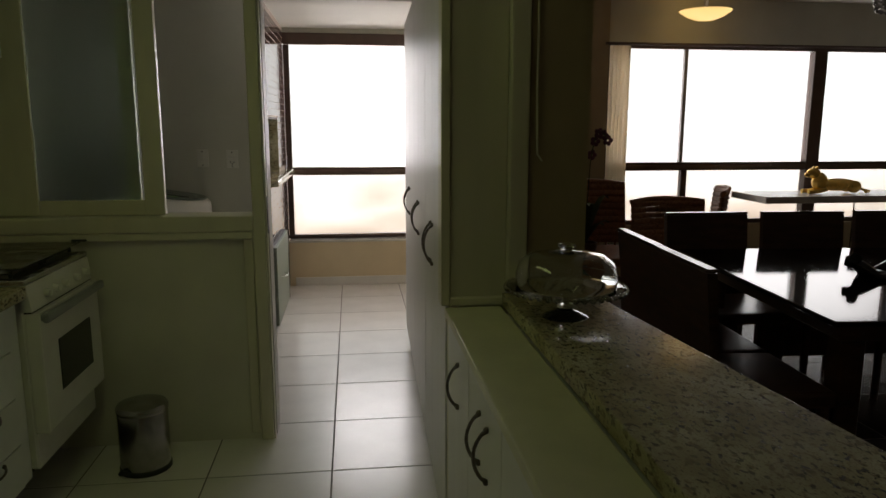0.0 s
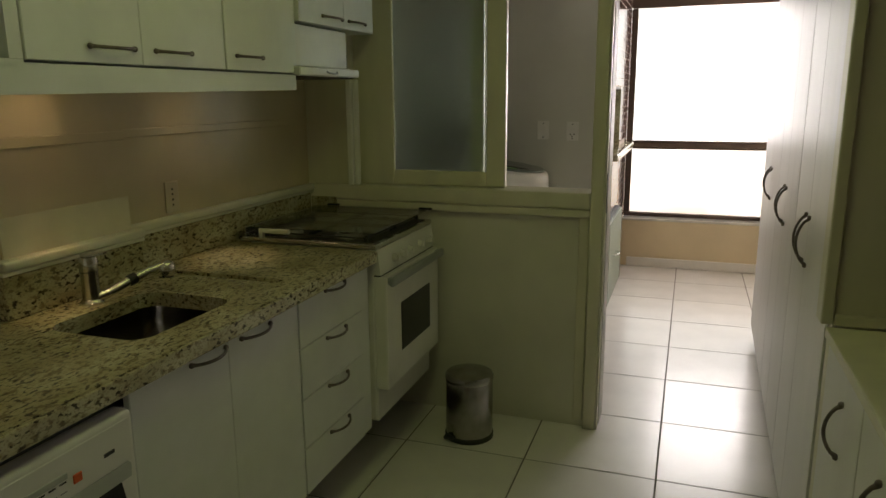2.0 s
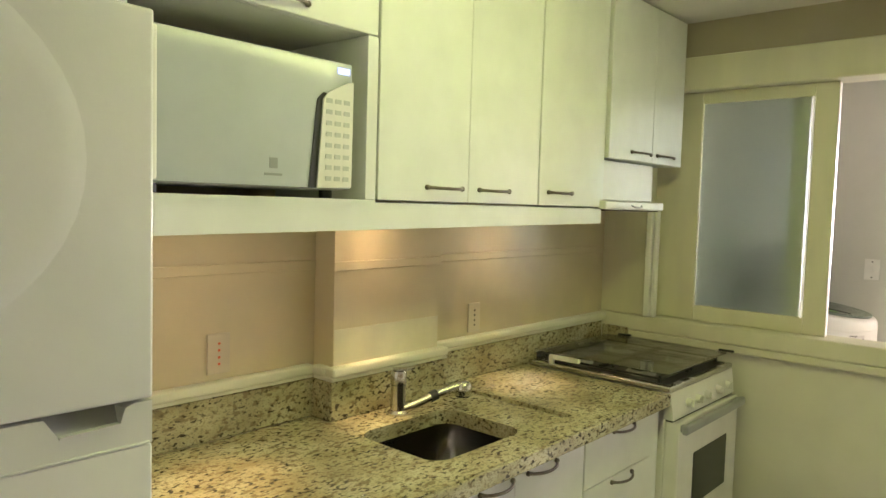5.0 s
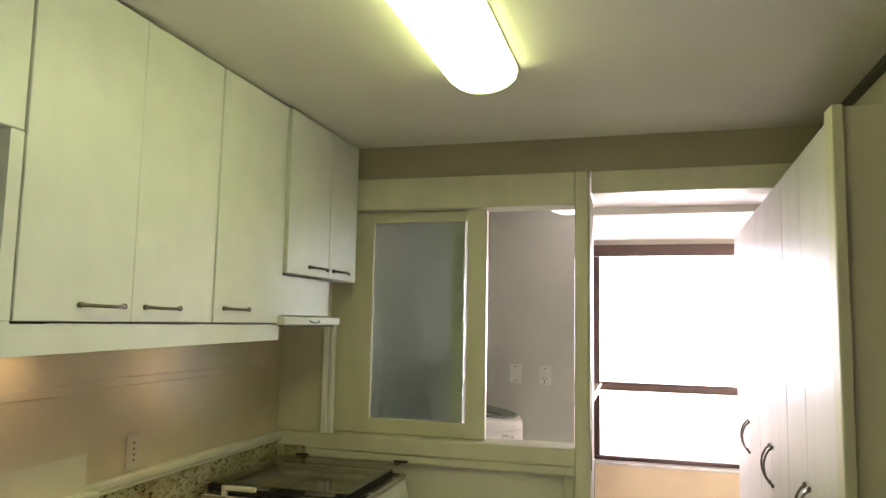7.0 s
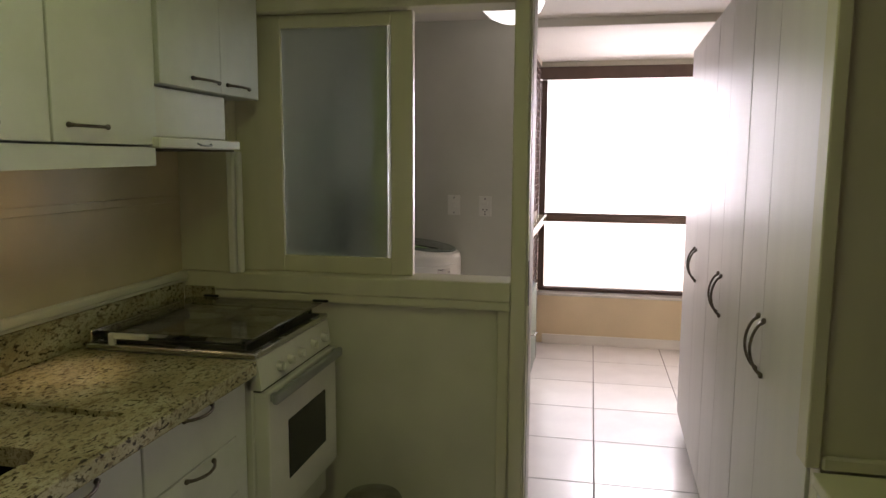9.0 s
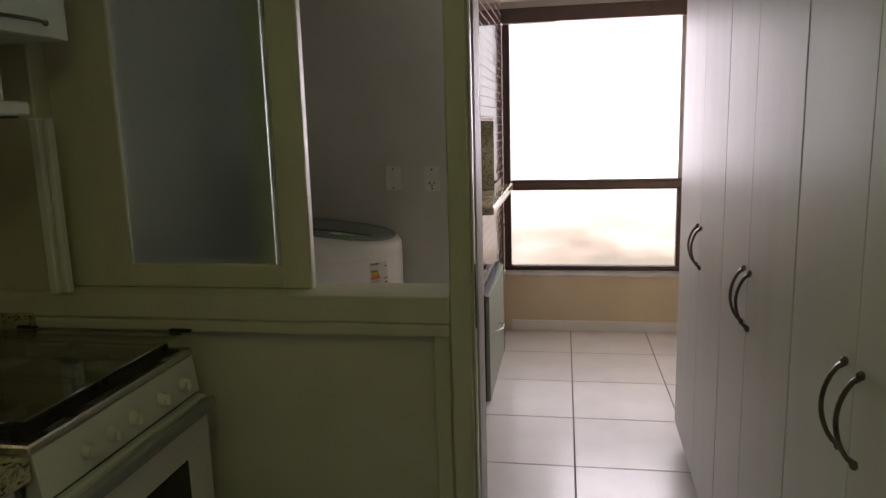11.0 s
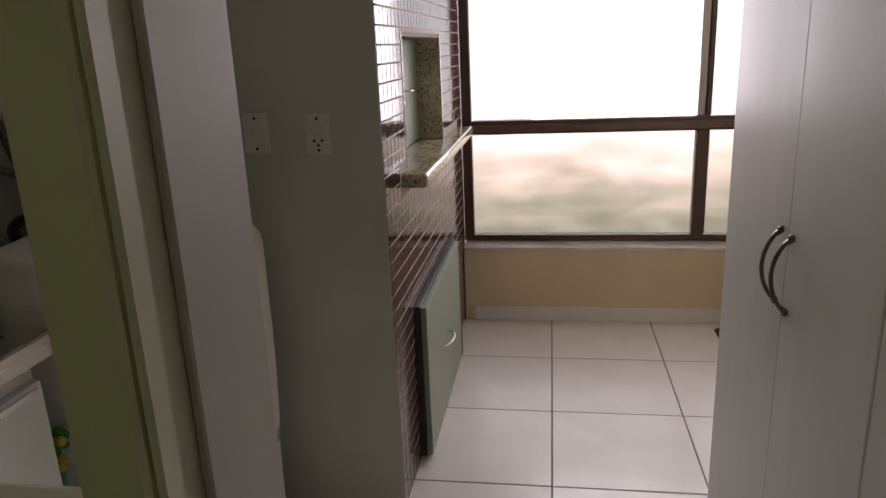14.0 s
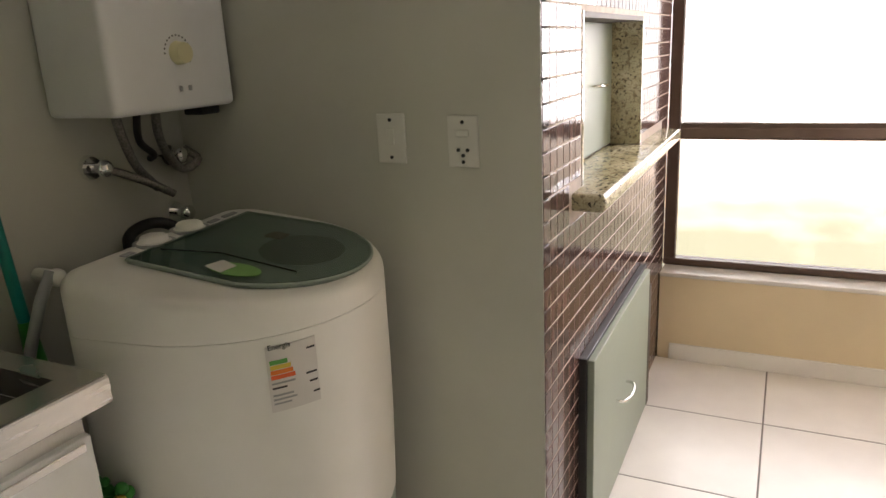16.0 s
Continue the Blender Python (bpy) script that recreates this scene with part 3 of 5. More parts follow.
for s, t in zip(loops, loops[1:]):
    for k in range(len(s)):
        bm.faces.new((s[k], s[(k + 1) % len(s)], t[(k + 1) % len(s)], t[k]))
bm.faces.new(loops[-1])
# Bowl colour is darkened for the dark reflections in its steel.
part("bowl", bm, plain("dark_reflection_sink_steel", (0.24, 0.235, 0.215), 0.17, 1.0, vary=0.1), sink, smooth=50)
for cx, cy, a0 in ((SX1, SY1, 0), (SX0, SY1, 90), (SX0, SY0, 180), (SX1, SY0, 270)):
    q = [(cx, cy)] + [(cx - math.copysign(0.055, math.cos(radians(a0 + 45))) * (1 - math.cos(radians(b))) * 1, cy - math.copysign(0.055, math.sin(radians(a0 + 45))) * (1 - math.sin(radians(b)))) for b in range(0, 91, 15)]
    part("corner_fillet", prism(bmesh.new(), q, 0.827, 0.8675), GRANITE, ct)
part("drain", lathe(bmesh.new(), (-1.29, 1.80, 0.6755), [(0.038, 0), (0.04, 0.004), (0.03, 0.006), (0.02, 0.003)]), CHROME, sink)

TAPCHROME = plain("satin_chrome", (0.60, 0.585, 0.55), 0.24, 1.0, vary=0.05, bump=0.02)
tap = thing("tap", (-1.49, 1.825, 0.868), "chrome single-lever tap with pull-out spray head", "tap")
part("base", lathe(bmesh.new(), (-1.49, 1.825, 0.868), [(0.031, 0), (0.031, 0.006), (0.026, 0.010), (0.024, 0.014)]), TAPCHROME, tap, smooth=40)
part("body", lathe(bmesh.new(), (-1.49, 1.825, 0.876), [(0.0225, 0), (0.0225, 0.080), (0.0235, 0.083), (0.0235, 0.112), (0.020, 0.120), (0.0, 0.122)]), TAPCHROME, tap, smooth=40)
part("seam", lathe(bmesh.new(), (-1.49, 1.825, 0.955), [(0.0232, 0), (0.0232, 0.0018)]), DARKP, tap)
part("lever", prism(bmesh.new(), [(-1.505, 1.815), (-1.480, 1.808), (-1.462, 1.850), (-1.466, 1.868), (-1.480, 1.866)], 0.9975, 1.0035), TAPCHROME, tap, "flat chrome lever")
part("spout", tube(bmesh.new(), [(-1.478, 1.835, 0.884), (-1.46, 1.862, 0.893), (-1.443, 1.90, 0.910), (-1.434, 1.925, 0.918)], [0.015, 0.0125, 0.0125, 0.013], 14), TAPCHROME, tap, smooth=50)
part("grip_ring", tube(bmesh.new(), [(-1.440, 1.908, 0.9125), (-1.434, 1.928, 0.9185)], 0.0158, 14), DARKP, tap)
part("neck", tube(bmesh.new(), [(-1.434, 1.928, 0.9185), (-1.420, 1.965, 0.929), (-1.407, 2.0, 0.935)], [0.0125, 0.0135, 0.016], 14), TAPCHROME, tap, smooth=50)
hd = part("spray_head", lathe(bmesh.new(), (-1.402, 2.012, 0.908), [(0.024, 0), (0.027, 0.008), (0.0275, 0.022), (0.023, 0.036), (0.013, 0.044), (0, 0.046)], 22), TAPCHROME, tap, smooth=50)
part("nozzle", lathe(bmesh.new(), (-1.402, 2.012, 0.903), [(0.021, 0), (0.0225, 0.0055)], 22), DARKP, hd, "dark spray nozzle")


WPLATE = plain("white_switch_plastic", (0.66, 0.655, 0.60), 0.4)
PLATE = plain("beige_plastic", (0.66, 0.58, 0.46), 0.4)


def outlet(x, y, z, face, label, holes):
    """A wall plate that faces +x or -y."""
    o = thing("power_outlet" if holes else "light_switch", (x, y, z), label, "outlet" if holes else "switch", "wall plates")
    if face == "x":
        part("plate", B(x, x + 0.007, y - 0.032, y + 0.032, z - 0.052, z + 0.052, bevel=0.003, seg=2), PLATE, o)
        for dz in (-0.026, -0.009, 0.009, 0.026):
            part("socket_hole", B(x + 0.0065, x + 0.0085, y - 0.003, y + 0.003, z + dz - 0.003, z + dz + 0.003), RED if holes == 4 else DARKP, o)
    else:
        part("plate", B(x - 0.036, x + 0.036, y - 0.007, y, z - 0.056, z + 0.056, bevel=0.003, seg=2), WPLATE, o)
        spots = ((0, 0.042), (0, -0.042)) if holes == 0 else ((0, 0.042), (-0.011, -0.018), (0.011, -0.018), (0, -0.03), (0, -0.044))
        for dx, dz in spots:
            part("screw_hole" if holes == 0 else "socket_hole", C((x + dx, y - 0.0068, z + dz), (x + dx, y - 0.009, z + dz), 0.0042, n=10), DARKP, o)
        zz = 0.004 if holes == 0 else 0.018
        w, h = (0.010, 0.018) if holes == 0 else (0.016, 0.008)
        part("rocker", B(x - w, x + w, y - 0.011, y - 0.0068, z + zz - h, z + zz + h, bevel=0.002), WPLATE, o)


outlet(-1.66, 1.345, 1.085, "x", "white wall outlet with red sockets above the counter", 4)
outlet(-1.64, 2.34, 1.08, "x", "white wall outlet near the hood", 2)

# ---- stove ----
BURNER = plain("burner_aluminium", (0.52, 0.51, 0.49), 0.36, 0.8, vary=0.12, scale=30)
st = thing("stove", (-1.30, 2.92, 0.20), "white four-burner gas stove with glass lid", "stove")
SF, S0, S1 = -1.022, 2.660, 3.222
part("body", B(-1.58, SF - 0.03, S0, S1, 0.21, 0.86, bevel=0.004), ENAMEL, st)
part("lower_panel", B(SF - 0.055, SF - 0.025, S0 + 0.005, S1 - 0.005, 0.205, 0.33, bevel=0.004), ENAMEL, st)
bm = bmesh.new()
vs = [(SF - 0.045, 0.775), (SF + 0.0, 0.775), (SF - 0.012, 0.868), (SF - 0.045, 0.868)]
lo = [bm.verts.new((x, S0, z)) for x, z in vs]
hi = [bm.verts.new((x, S1, z)) for x, z in vs]
for k in range(4):
    bm.faces.new((lo[k], lo[(k + 1) % 4], hi[(k + 1) % 4], hi[k]))
bm.faces.new(lo[::-1])
bm.faces.new(hi)
cp = part("control_panel", bm, ENAMEL, st)
for y in (2.79, 2.87, 2.95, 3.06, 3.155):
    k = part("knob", C((SF - 0.010, y, 0.815), (SF + 0.010, y, 0.813), 0.017, 0.014), ENAMEL, cp, smooth=40)
    part("grip", B(SF + 0.006, SF + 0.019, y - 0.004, y + 0.004, 0.801, 0.826, bevel=0.002), ENAMEL, k)
od = part("oven_door", B(SF - 0.03, SF + 0.020, S0 + 0.002, S1 - 0.002, 0.335, 0.768, bevel=0.008, seg=2), ENAMEL, st)
part("window", B(SF + 0.018, SF + 0.0225, 2.795, 3.105, 0.448, 0.640, bevel=0.002), BLACK, od, "dark oven window")
bm = box(bmesh.new(), SF + 0.028, SF + 0.048, S0 + 0.006, S1 - 0.004, 0.733, 0.766, bevel=0.009, seg=3)
for y in (S0 + 0.03, S1 - 0.03):
    box(bm, SF + 0.012, SF + 0.034, y - 0.016, y + 0.016, 0.738, 0.762, bevel=0.004)
part("handle", bm, GREY, od, "grey bar handle", smooth=50)
# Dark strip added to draw the black gap above the oven door.
part("gap_strip", B(SF - 0.028, SF - 0.004, S0 + 0.004, S1 - 0.004, 0.7685, 0.7748), DARKP, st, "dark strip standing in for the gap above the oven door")
for x in (-1.50, -1.06):
    part("lid_hinge", B(x - 0.030, x + 0.030, S1 - 0.006, S1 + 0.008, 0.9275, 0.936, bevel=0.003), DARKP, st)
top = part("cooktop", B(-1.60, SF - 0.012, S0 - 0.005, S1 + 0.005, 0.869, 0.887, bevel=0.004), STEEL, st)
part("cooktop_well", B(-1.57, SF - 0.035, S0 + 0.02, S1 - 0.02, 0.8873, 0.8895), plain("grey_tray_steel", (0.06, 0.058, 0.055), 0.30, 0.5, vary=0.15, scale=12), top, "grey steel burner tray")
for bx, by, r in ((-1.20, 2.772, 0.052), (-1.20, 3.08, 0.042), (-1.44, 2.765, 0.042), (-1.44, 3.08, 0.052)):
    bu = part("burner", lathe(bmesh.new(), (bx, by, 0.8893), [(r * 1.05, 0), (r, 0.006), (r * 0.85, 0.010), (r * 0.85, 0.015), (r * 0.78, 0.016)], 20), BURNER, top, smooth=40)
    part("burner_cap", lathe(bmesh.new(), (bx, by, 0.9054), [(r * 0.74, 0), (r * 0.76, 0.004), (r * 0.5, 0.0065), (0, 0.007)], 20), DARKP, bu, "black burner cap", smooth=40)
for y0, y1 in ((2.69, 2.92), (2.955, 3.195)):
    bm = bmesh.new()
    for x in (-1.55, -1.32, -1.09):
        box(bm, x - 0.0055, x + 0.0055, y0, y1, 0.9005, 0.9115)
    for y in (y0, (y0 + y1) / 2, y1):
        box(bm, -1.55, -1.09, y - 0.0055, y + 0.0055, 0.90051, 0.9049)
    for x in (-1.55, -1.09):
        for y in (y0, y1):
            box(bm, x - 0.0055, x + 0.0055, y - 0.0055, y + 0.0055, 0.8896, 0.903)
    part("pan_grate", bm, DARKP, top, "black wire pan grate")
lid = part("glass_lid", B(-1.58, SF - 0.03, S0 + 0.015, S1 - 0.005, 0.922, 0.927, bevel=0.002), pane_glass("clear_lid_glass", 0.34, 0.85), st, "clear glass lid lowered over the burners")
lid.visible_shadow = False
part("lid_rim", B(-1.60, -1.585, S0 + 0.01, S1, 0.887, 0.922, bevel=0.003), STEEL, st)
bm = bmesh.new()
box(bm, -1.50, -1.39, S0 - 0.005, S0 + 0.012, 0.905, 0.922, bevel=0.003)
box(bm, -1.52, -1.50, S0 - 0.005, S0 + 0.012, 0.8835, 0.922, bevel=0.003)
part("lid_clip", bm, PLASTIC, st, "white plastic lid clip")
for x, y in ((-1.55, 2.69), (-1.55, 3.19), (-1.40, 2.69), (-1.40, 3.19)):
    part("foot", C((x, y, 0.0), (x, y, 0.215), 0.014), SHADE, st)

# ---- pedal bin ----
# Steel darkened for the dim room it mirrors, with random blotches.
BINSTEEL = plain("dark_reflection_bin_steel", (0.40, 0.39, 0.37), 0.22, 1.0, vary=0.15, scale=14, bump=0.04)
pb = thing("pedal_bin", (-0.812, 3.06, 0), "small stainless steel pedal bin by the partition", "bin")
part("bucket", lathe(bmesh.new(), (-0.812, 3.06, 0.012), [(0.098, 0), (0.098, 0.235), (0.096, 0.24)], 36), BINSTEEL, pb, smooth=40)
part("base_ring", lathe(bmesh.new(), (-0.812, 3.06, 0), [(0.102, 0), (0.102, 0.018), (0.098, 0.022)], 36), DARKP, pb)
part("lid", lathe(bmesh.new(), (-0.812, 3.06, 0.253), [(0.100, 0), (0.101, 0.018), (0.095, 0.028), (0.06, 0.036), (0, 0.039)], 36), BINSTEEL, pb, smooth=40)
part("lid_gap", lathe(bmesh.new(), (-0.812, 3.06, 0.247), [(0.094, 0), (0.094, 0.008)], 30), DARKP, pb)
part("pedal", B(-0.895, -0.850, 2.960, 2.995, 0.012, 0.028, bevel=0.005), DARKP, pb)

# ---- wall cabinets ----
UX = -1.30


def wall_cabinet(y0, y1, z0, z1, doors, label, x=UX):
    c = thing("wall_cabinet", (-1.48, (y0 + y1) / 2, z0), label, "cabinet", "wall cabinets")
    part("body", B(-1.66 if y1 < 1.6 else -1.57, x - 0.019, y0 + 0.002, y1 - 0.002, z0, z1), WHITE, c)
    for a, b, h0, h1, hz in doors:
        d = part("door", B(x - 0.018, x, a + (0.002 if a == y0 else 0.0005), b - (0.002 if b == y1 else 0.0005), z0, z1 - 0.004, bevel=0.002), WHITE, c)
        arc_handle(d, (x, h0, hz), (x, h1, hz), (0.027, 0, -0.002))
    return c


wall_cabinet(1.547, 2.222, 1.484, 2.245, ((1.547, 1.884, 1.718, 1.856, 1.521), (1.884, 2.222, 1.93, 2.068, 1.521)), "white double wall cabinet over the sink")
wall_cabinet(2.225, 2.624, 1.484, 2.245, ((2.225, 2.624, 2.275, 2.412, 1.526),), "white single wall cabinet")
wall_cabinet(2.628, 3.235, 1.658, 2.245, ((2.628, 2.966, 2.795, 2.95, 1.69), (2.966, 3.235, 3.005, 3.155, 1.69)), "white cabinet above the cooker hood", -1.288)
wall_cabinet(0.97, 1.544, 1.865, 2.245, ((0.97, 1.544, 1.185, 1.335, 1.892),), "white cabinet above the microwave shelf")
mc = thing("microwave_shelf", (-1.48, 1.24, 1.48), "white open shelf niche for the microwave", "shelf")
part("bottom", B(-1.66, -1.302, 0.93, 1.544, 1.465, 1.484), WHITE, mc)
part("side", B(-1.66, -1.302, 1.512, 1.544, 1.485, 1.863), WHITE, mc)
part("side", B(-1.66, -1.302, 0.93, 0.955, 1.485, 1.863), WHITE, mc)
va = thing("valance", (-1.31, 1.75, 1.40), "white lighting valance board under the wall cabinets", "valance")
part("board", prismy([(0.85, 1.404), (2.616, 1.428), (2.616, 1.478), (0.85, 1.478)], -1.322, -1.302), WHITE, va)
part("ledge", B(-1.57, -1.324, 1.652, 2.618, 1.445, 1.480), WHITE, va)
part("ledge", B(-1.655, -1.324, 0.85, 1.648, 1.445, 1.463), WHITE, va)
fc = thing("wall_cabinet", (-1.3, 0.5, 1.76), "white deep cabinet above the fridge", "cabinet", "wall cabinets")
part("body", B(-1.66, -1.02, 0.10, 0.868, 1.765, 2.245), WHITE, fc)
part("door", B(-1.018, -1.0, 0.102, 0.866, 1.765, 2.242, bevel=0.002), WHITE, fc)

hood = thing("cooker_hood", (-1.45, 2.84, 1.48), "white slim cooker hood with a pull-out visor", "hood")
part("housing", B(-1.62, -1.315, 2.624, 3.035, 1.51, 1.652, bevel=0.003), PLASTIC, hood)
v = part("visor", B(-1.62, -1.275, 2.60, 3.06, 1.477, 1.508, bevel=0.004), PLASTIC, hood)
part("grip", tube(bmesh.new(), [(-1.277, 2.79, 1.495), (-1.268, 2.80, 1.489), (-1.266, 2.83, 1.487), (-1.268, 2.86, 1.489), (-1.277, 2.87, 1.495)], 0.003), GREY, v)
part("filter", B(-1.60, -1.29, 2.62, 3.04, 1.472, 1.4765), SHADE, v, "dark grease filter")
for x, y in ((-1.41, 1.20), (-1.48, 1.77), (-1.49, 2.41)):
    pk = thing("puck_light", (x, y, 1.43), "small halogen puck light under the cabinets", "lamp", "puck lights")
    part("rim", lathe(bmesh.new(), (x, y, 1.432), [(0.034, 0), (0.036, 0.012)], 20), CHROME, pk)
    part("lens", lathe(bmesh.new(), (x, y, 1.4295), [(0.026, 0), (0.026, 0.002)], 20), PUCK, pk)
    spot("puck_beam", (x, y, 1.424), (x + 0.03, y, 0.86), 14.0, 44, (1.0, 0.70, 0.34))

mw = thing("microwave", (-1.45, 1.23, 1.486), "white microwave oven with a silvery mirrored door", "microwave")
part("body", B(-1.65, -1.330, 0.985, 1.475, 1.503, 1.792, bevel=0.012, seg=2), PLASTIC, mw)
SILVER = plain("silver_grey_door", (0.50, 0.53, 0.56), 0.14, vary=0.03, bump=0.0)
d = part("door", B(-1.329, -1.309, 0.987, 1.473, 1.505, 1.790, bevel=0.008, seg=2), SILVER, mw, "silvery mirrored door", smooth=40)
part("side_trim", B(-1.327, -1.3055, 0.985, 1.012, 1.508, 1.787, bevel=0.006, seg=2), PLASTIC, d, "ivory trim down the door's edge", smooth=40)
part("grip_recess", prismy([(1.352, 1.507), (1.372, 1.507), (1.386, 1.700), (1.398, 1.716), (1.388, 1.716), (1.372, 1.700)], -1.3095, -1.3070), DARKP, d, "dark grip gap beside the keys")
cp = part("control_panel", prismy([(1.373, 1.507), (1.470, 1.510), (1.472, 1.748), (1.455, 1.745), (1.400, 1.717), (1.387, 1.700)], -1.3092, -1.3040), PLASTIC, mw, "ivory key panel with a slanting top")
part("display", B(-1.3093, -1.3080, 1.428, 1.464, 1.762, 1.777, bevel=0.0006), LED, d, "blue lit display")
for i in range(8):
    for j in range(3):
        part("key", B(-1.3042, -1.3030, 1.394 + 0.025 * j, 1.411 + 0.025 * j, 1.523 + 0.0245 * i, 1.533 + 0.0245 * i), PLATEG, cp)
bm = bmesh.new()
box(bm, -1.3092, -1.3080, 1.252, 1.272, 1.543, 1.565)
box(bm, -1.3092, -1.3080, 1.240, 1.284, 1.528, 1.533)
part("badge", bm, GREY, d)
for y in (1.02, 1.44):
    part("foot", C((-1.36, y, 1.485), (-1.36, y, 1.505), 0.015), DARKP, mw)

# ---- kitchen ceiling lamp ----
kl = thing("fluorescent_lamp", (-0.55, 1.80, 2.20), "long fluorescent ceiling lamp with a rounded diffuser", "lamp")
bm = bmesh.new()
prof = [(0.106 * math.cos(radians(a)), -0.062 * math.sin(radians(a))) for a in range(0, 181, 15)]
rings = []
for y, s in ((1.17, 0.55), (1.19, 0.9), (1.22, 1.0), (2.385, 1.0), (2.425, 0.93)):
    rings.append([bm.verts.new((-0.555 + x * s, y, 2.232 + z * s)) for x, z in prof])
for s, t in zip(rings, rings[1:]):
    for k in range(len(prof) - 1):
        bm.faces.new((s[k], s[k + 1], t[k + 1], t[k]))
bm.faces.new(rings[0])
bm.faces.new(rings[-1][::-1])
part("diffuser", bm, TUBE, kl, "glowing white diffuser", smooth=60)
bm = bmesh.new()
rings = [[bm.verts.new((-0.555 + x * k, y, 2.232 + z * k)) for x, z in prof] for y, k in ((2.4255, 0.94), (2.455, 0.84), (2.475, 0.62), (2.483, 0.35))]
for p, q in zip(rings, rings[1:]):
    for k in range(len(prof) - 1):
        bm.faces.new((p[k], p[k + 1], q[k + 1], q[k]))
bm.faces.new(rings[0])
bm.faces.new(rings[-1][::-1])
part("end_cap", bm, plain("milky_green_plastic", (0.62, 0.74, 0.58), 0.3, vary=0.05), kl, "milky plastic end cap", smooth=60)
part("base", B(-0.66, -0.45, 1.16, 2.44, 2.234, 2.249, bevel=0.004), PLASTIC, kl)

# ---- low cabinet and bar counter of the pass-through ----
lc = thing("low_cabinet", (0.45, 1.0, 0), "white low cabinet under the bar counter", "cabinet")
LF = 0.335
part("body", B(LF + 0.02, 0.56, -0.6, 2.198, 0.09, 0.845), TALLW, lc)
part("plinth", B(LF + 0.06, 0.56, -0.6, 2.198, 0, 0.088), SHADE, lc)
for y0, y1, hs in ((1.83, 2.198, 2.0), (1.44, 1.828, 1.52), (1.05, 1.438, 1.36), (0.66, 1.048, 0.74), (0.27, 0.658, 0.58)):
    d = part("door", B(LF, LF + 0.018, y0 + 0.0015, y1 - 0.0015, 0.092, 0.842, bevel=0.002), TALLW, lc)
    hy = {2.0: 1.99, 1.52: 1.665, 1.36: 1.575, 0.74: 0.95, 0.58: 0.6}[hs]
    arc_handle(d, (LF, hy, 0.765), (LF, hy, 0.645), (-0.032, 0, 0))
solo("ledge_board", B(0.322, 0.4905, -0.6, 2.194, 0.847, 0.872, bevel=0.004, seg=2), CREAM, "cream painted ledge in front of the bar counter", "ledge")
bar = thing("bar_counter", (0.66, 0.8, 0.0), "speckled granite bar counter on a low wall", "counter")
bm = prism(bmesh.new(), [(0.492, -0.6), (1.02, -0.6), (0.752, 2.182), (0.492, 2.182)], 0.875, 0.915)
bmesh.ops.bevel(bm, geom=bm.edges[:], offset=0.004, segments=2, profile=0.6, affect="EDGES", clamp_overlap=True)
part("slab", bm, GRANITE, bar)
part("low_wall", B(0.565, 0.70, -0.6, 2.198, 0, 0.874), DWALL, bar)

# ---- tall cupboard ----
TX = 0.36
TURNED = Matrix.Translation((TX, 3.2, 0)) @ Matrix.Rotation(radians(-1.5), 4, "Z") @ Matrix.Translation((-TX, -3.2, 0))
UN = ((2.272, 3.084, 2.748), (3.086, 3.815, 3.478), (3.817, 4.755, 4.238))
for u0, u1, mid in UN:
    tc = thing("tall_cupboard", (0.56, (u0 + u1) / 2, 0), "tall white two-door cupboard with bow handles", "cupboard", "tall cupboards")
    part("body", B(TX + 0.02, 0.635 if u0 > 2.3 else 0.555, u0, u1, 0.09, 2.018), TALLW, tc)
    part("plinth", B(TX + 0.05, 0.56, u0, u1 - 0.02, 0, 0.088), TALLW, tc)
    for a, b, h in ((u0, mid, mid - 0.034), (mid, u1, mid + 0.034)):
        d = part("door", B(TX, TX + 0.018, a + (0.0025 if a == u0 else 0.0008), b - (0.0025 if b == u1 else 0.0008), 0.085, 2.016, bevel=0.0015), TALLW, tc)
        arc_handle(d, (TX, h, 1.045), (TX, h, 0.90), (-0.034, 0, 0))
    tc.matrix_basis = TURNED @ Matrix.Translation(tc.location)
ep = thing("end_panel", (0.45, 2.24, 0), "cream end panel and pilaster of the tall cupboard", "panel")
part("board", B(0.340, 0.508, 2.212, 2.263, 0.0, 2.012, bevel=0.002), CREAM, ep)
part("edge_strip", B(0.312, 0.339, 2.200, 2.263, 0.875, 2.014, bevel=0.003), CREAM, ep)
part("pilaster", B(0.509, 0.565, 2.185, 2.262, 0.917, 2.24, bevel=0.006, seg=2), CREAM, ep)
part("skirting", B(0.341, 0.508, 2.196, 2.2115, 0.8725, 0.90, bevel=0.004), CREAM, ep)
part("cord", tube(bmesh.new(), [(0.585, 2.192, 2.0), (0.586, 2.19, 1.5), (0.59, 2.19, 1.32), (0.605, 2.19, 1.30)], 0.003), CREAM, ep, "thin hanging cord")

# ---- windows ----
def window_frame(name, label, y0, y1, bars, panes):
    w = thing(name, ((bars[0][1] + bars[0][2]) / 2, (y0 + y1) / 2, 0.4), label, "window", kind="structure")
    for nm, x0, x1, z0, z1, dy, mt in bars:
        part(nm, B(x0, x1, y0 - dy, y1 + dy, z0, z1, bevel=0.004), mt, w)
    for x0, x1, z0, z1 in panes:
        p = part("pane", B(x0, x1, (y0 + y1) / 2 - 0.003, (y0 + y1) / 2 + 0.003, z0, z1), CLEAR, w)
        p.visible_shadow = False
    return w


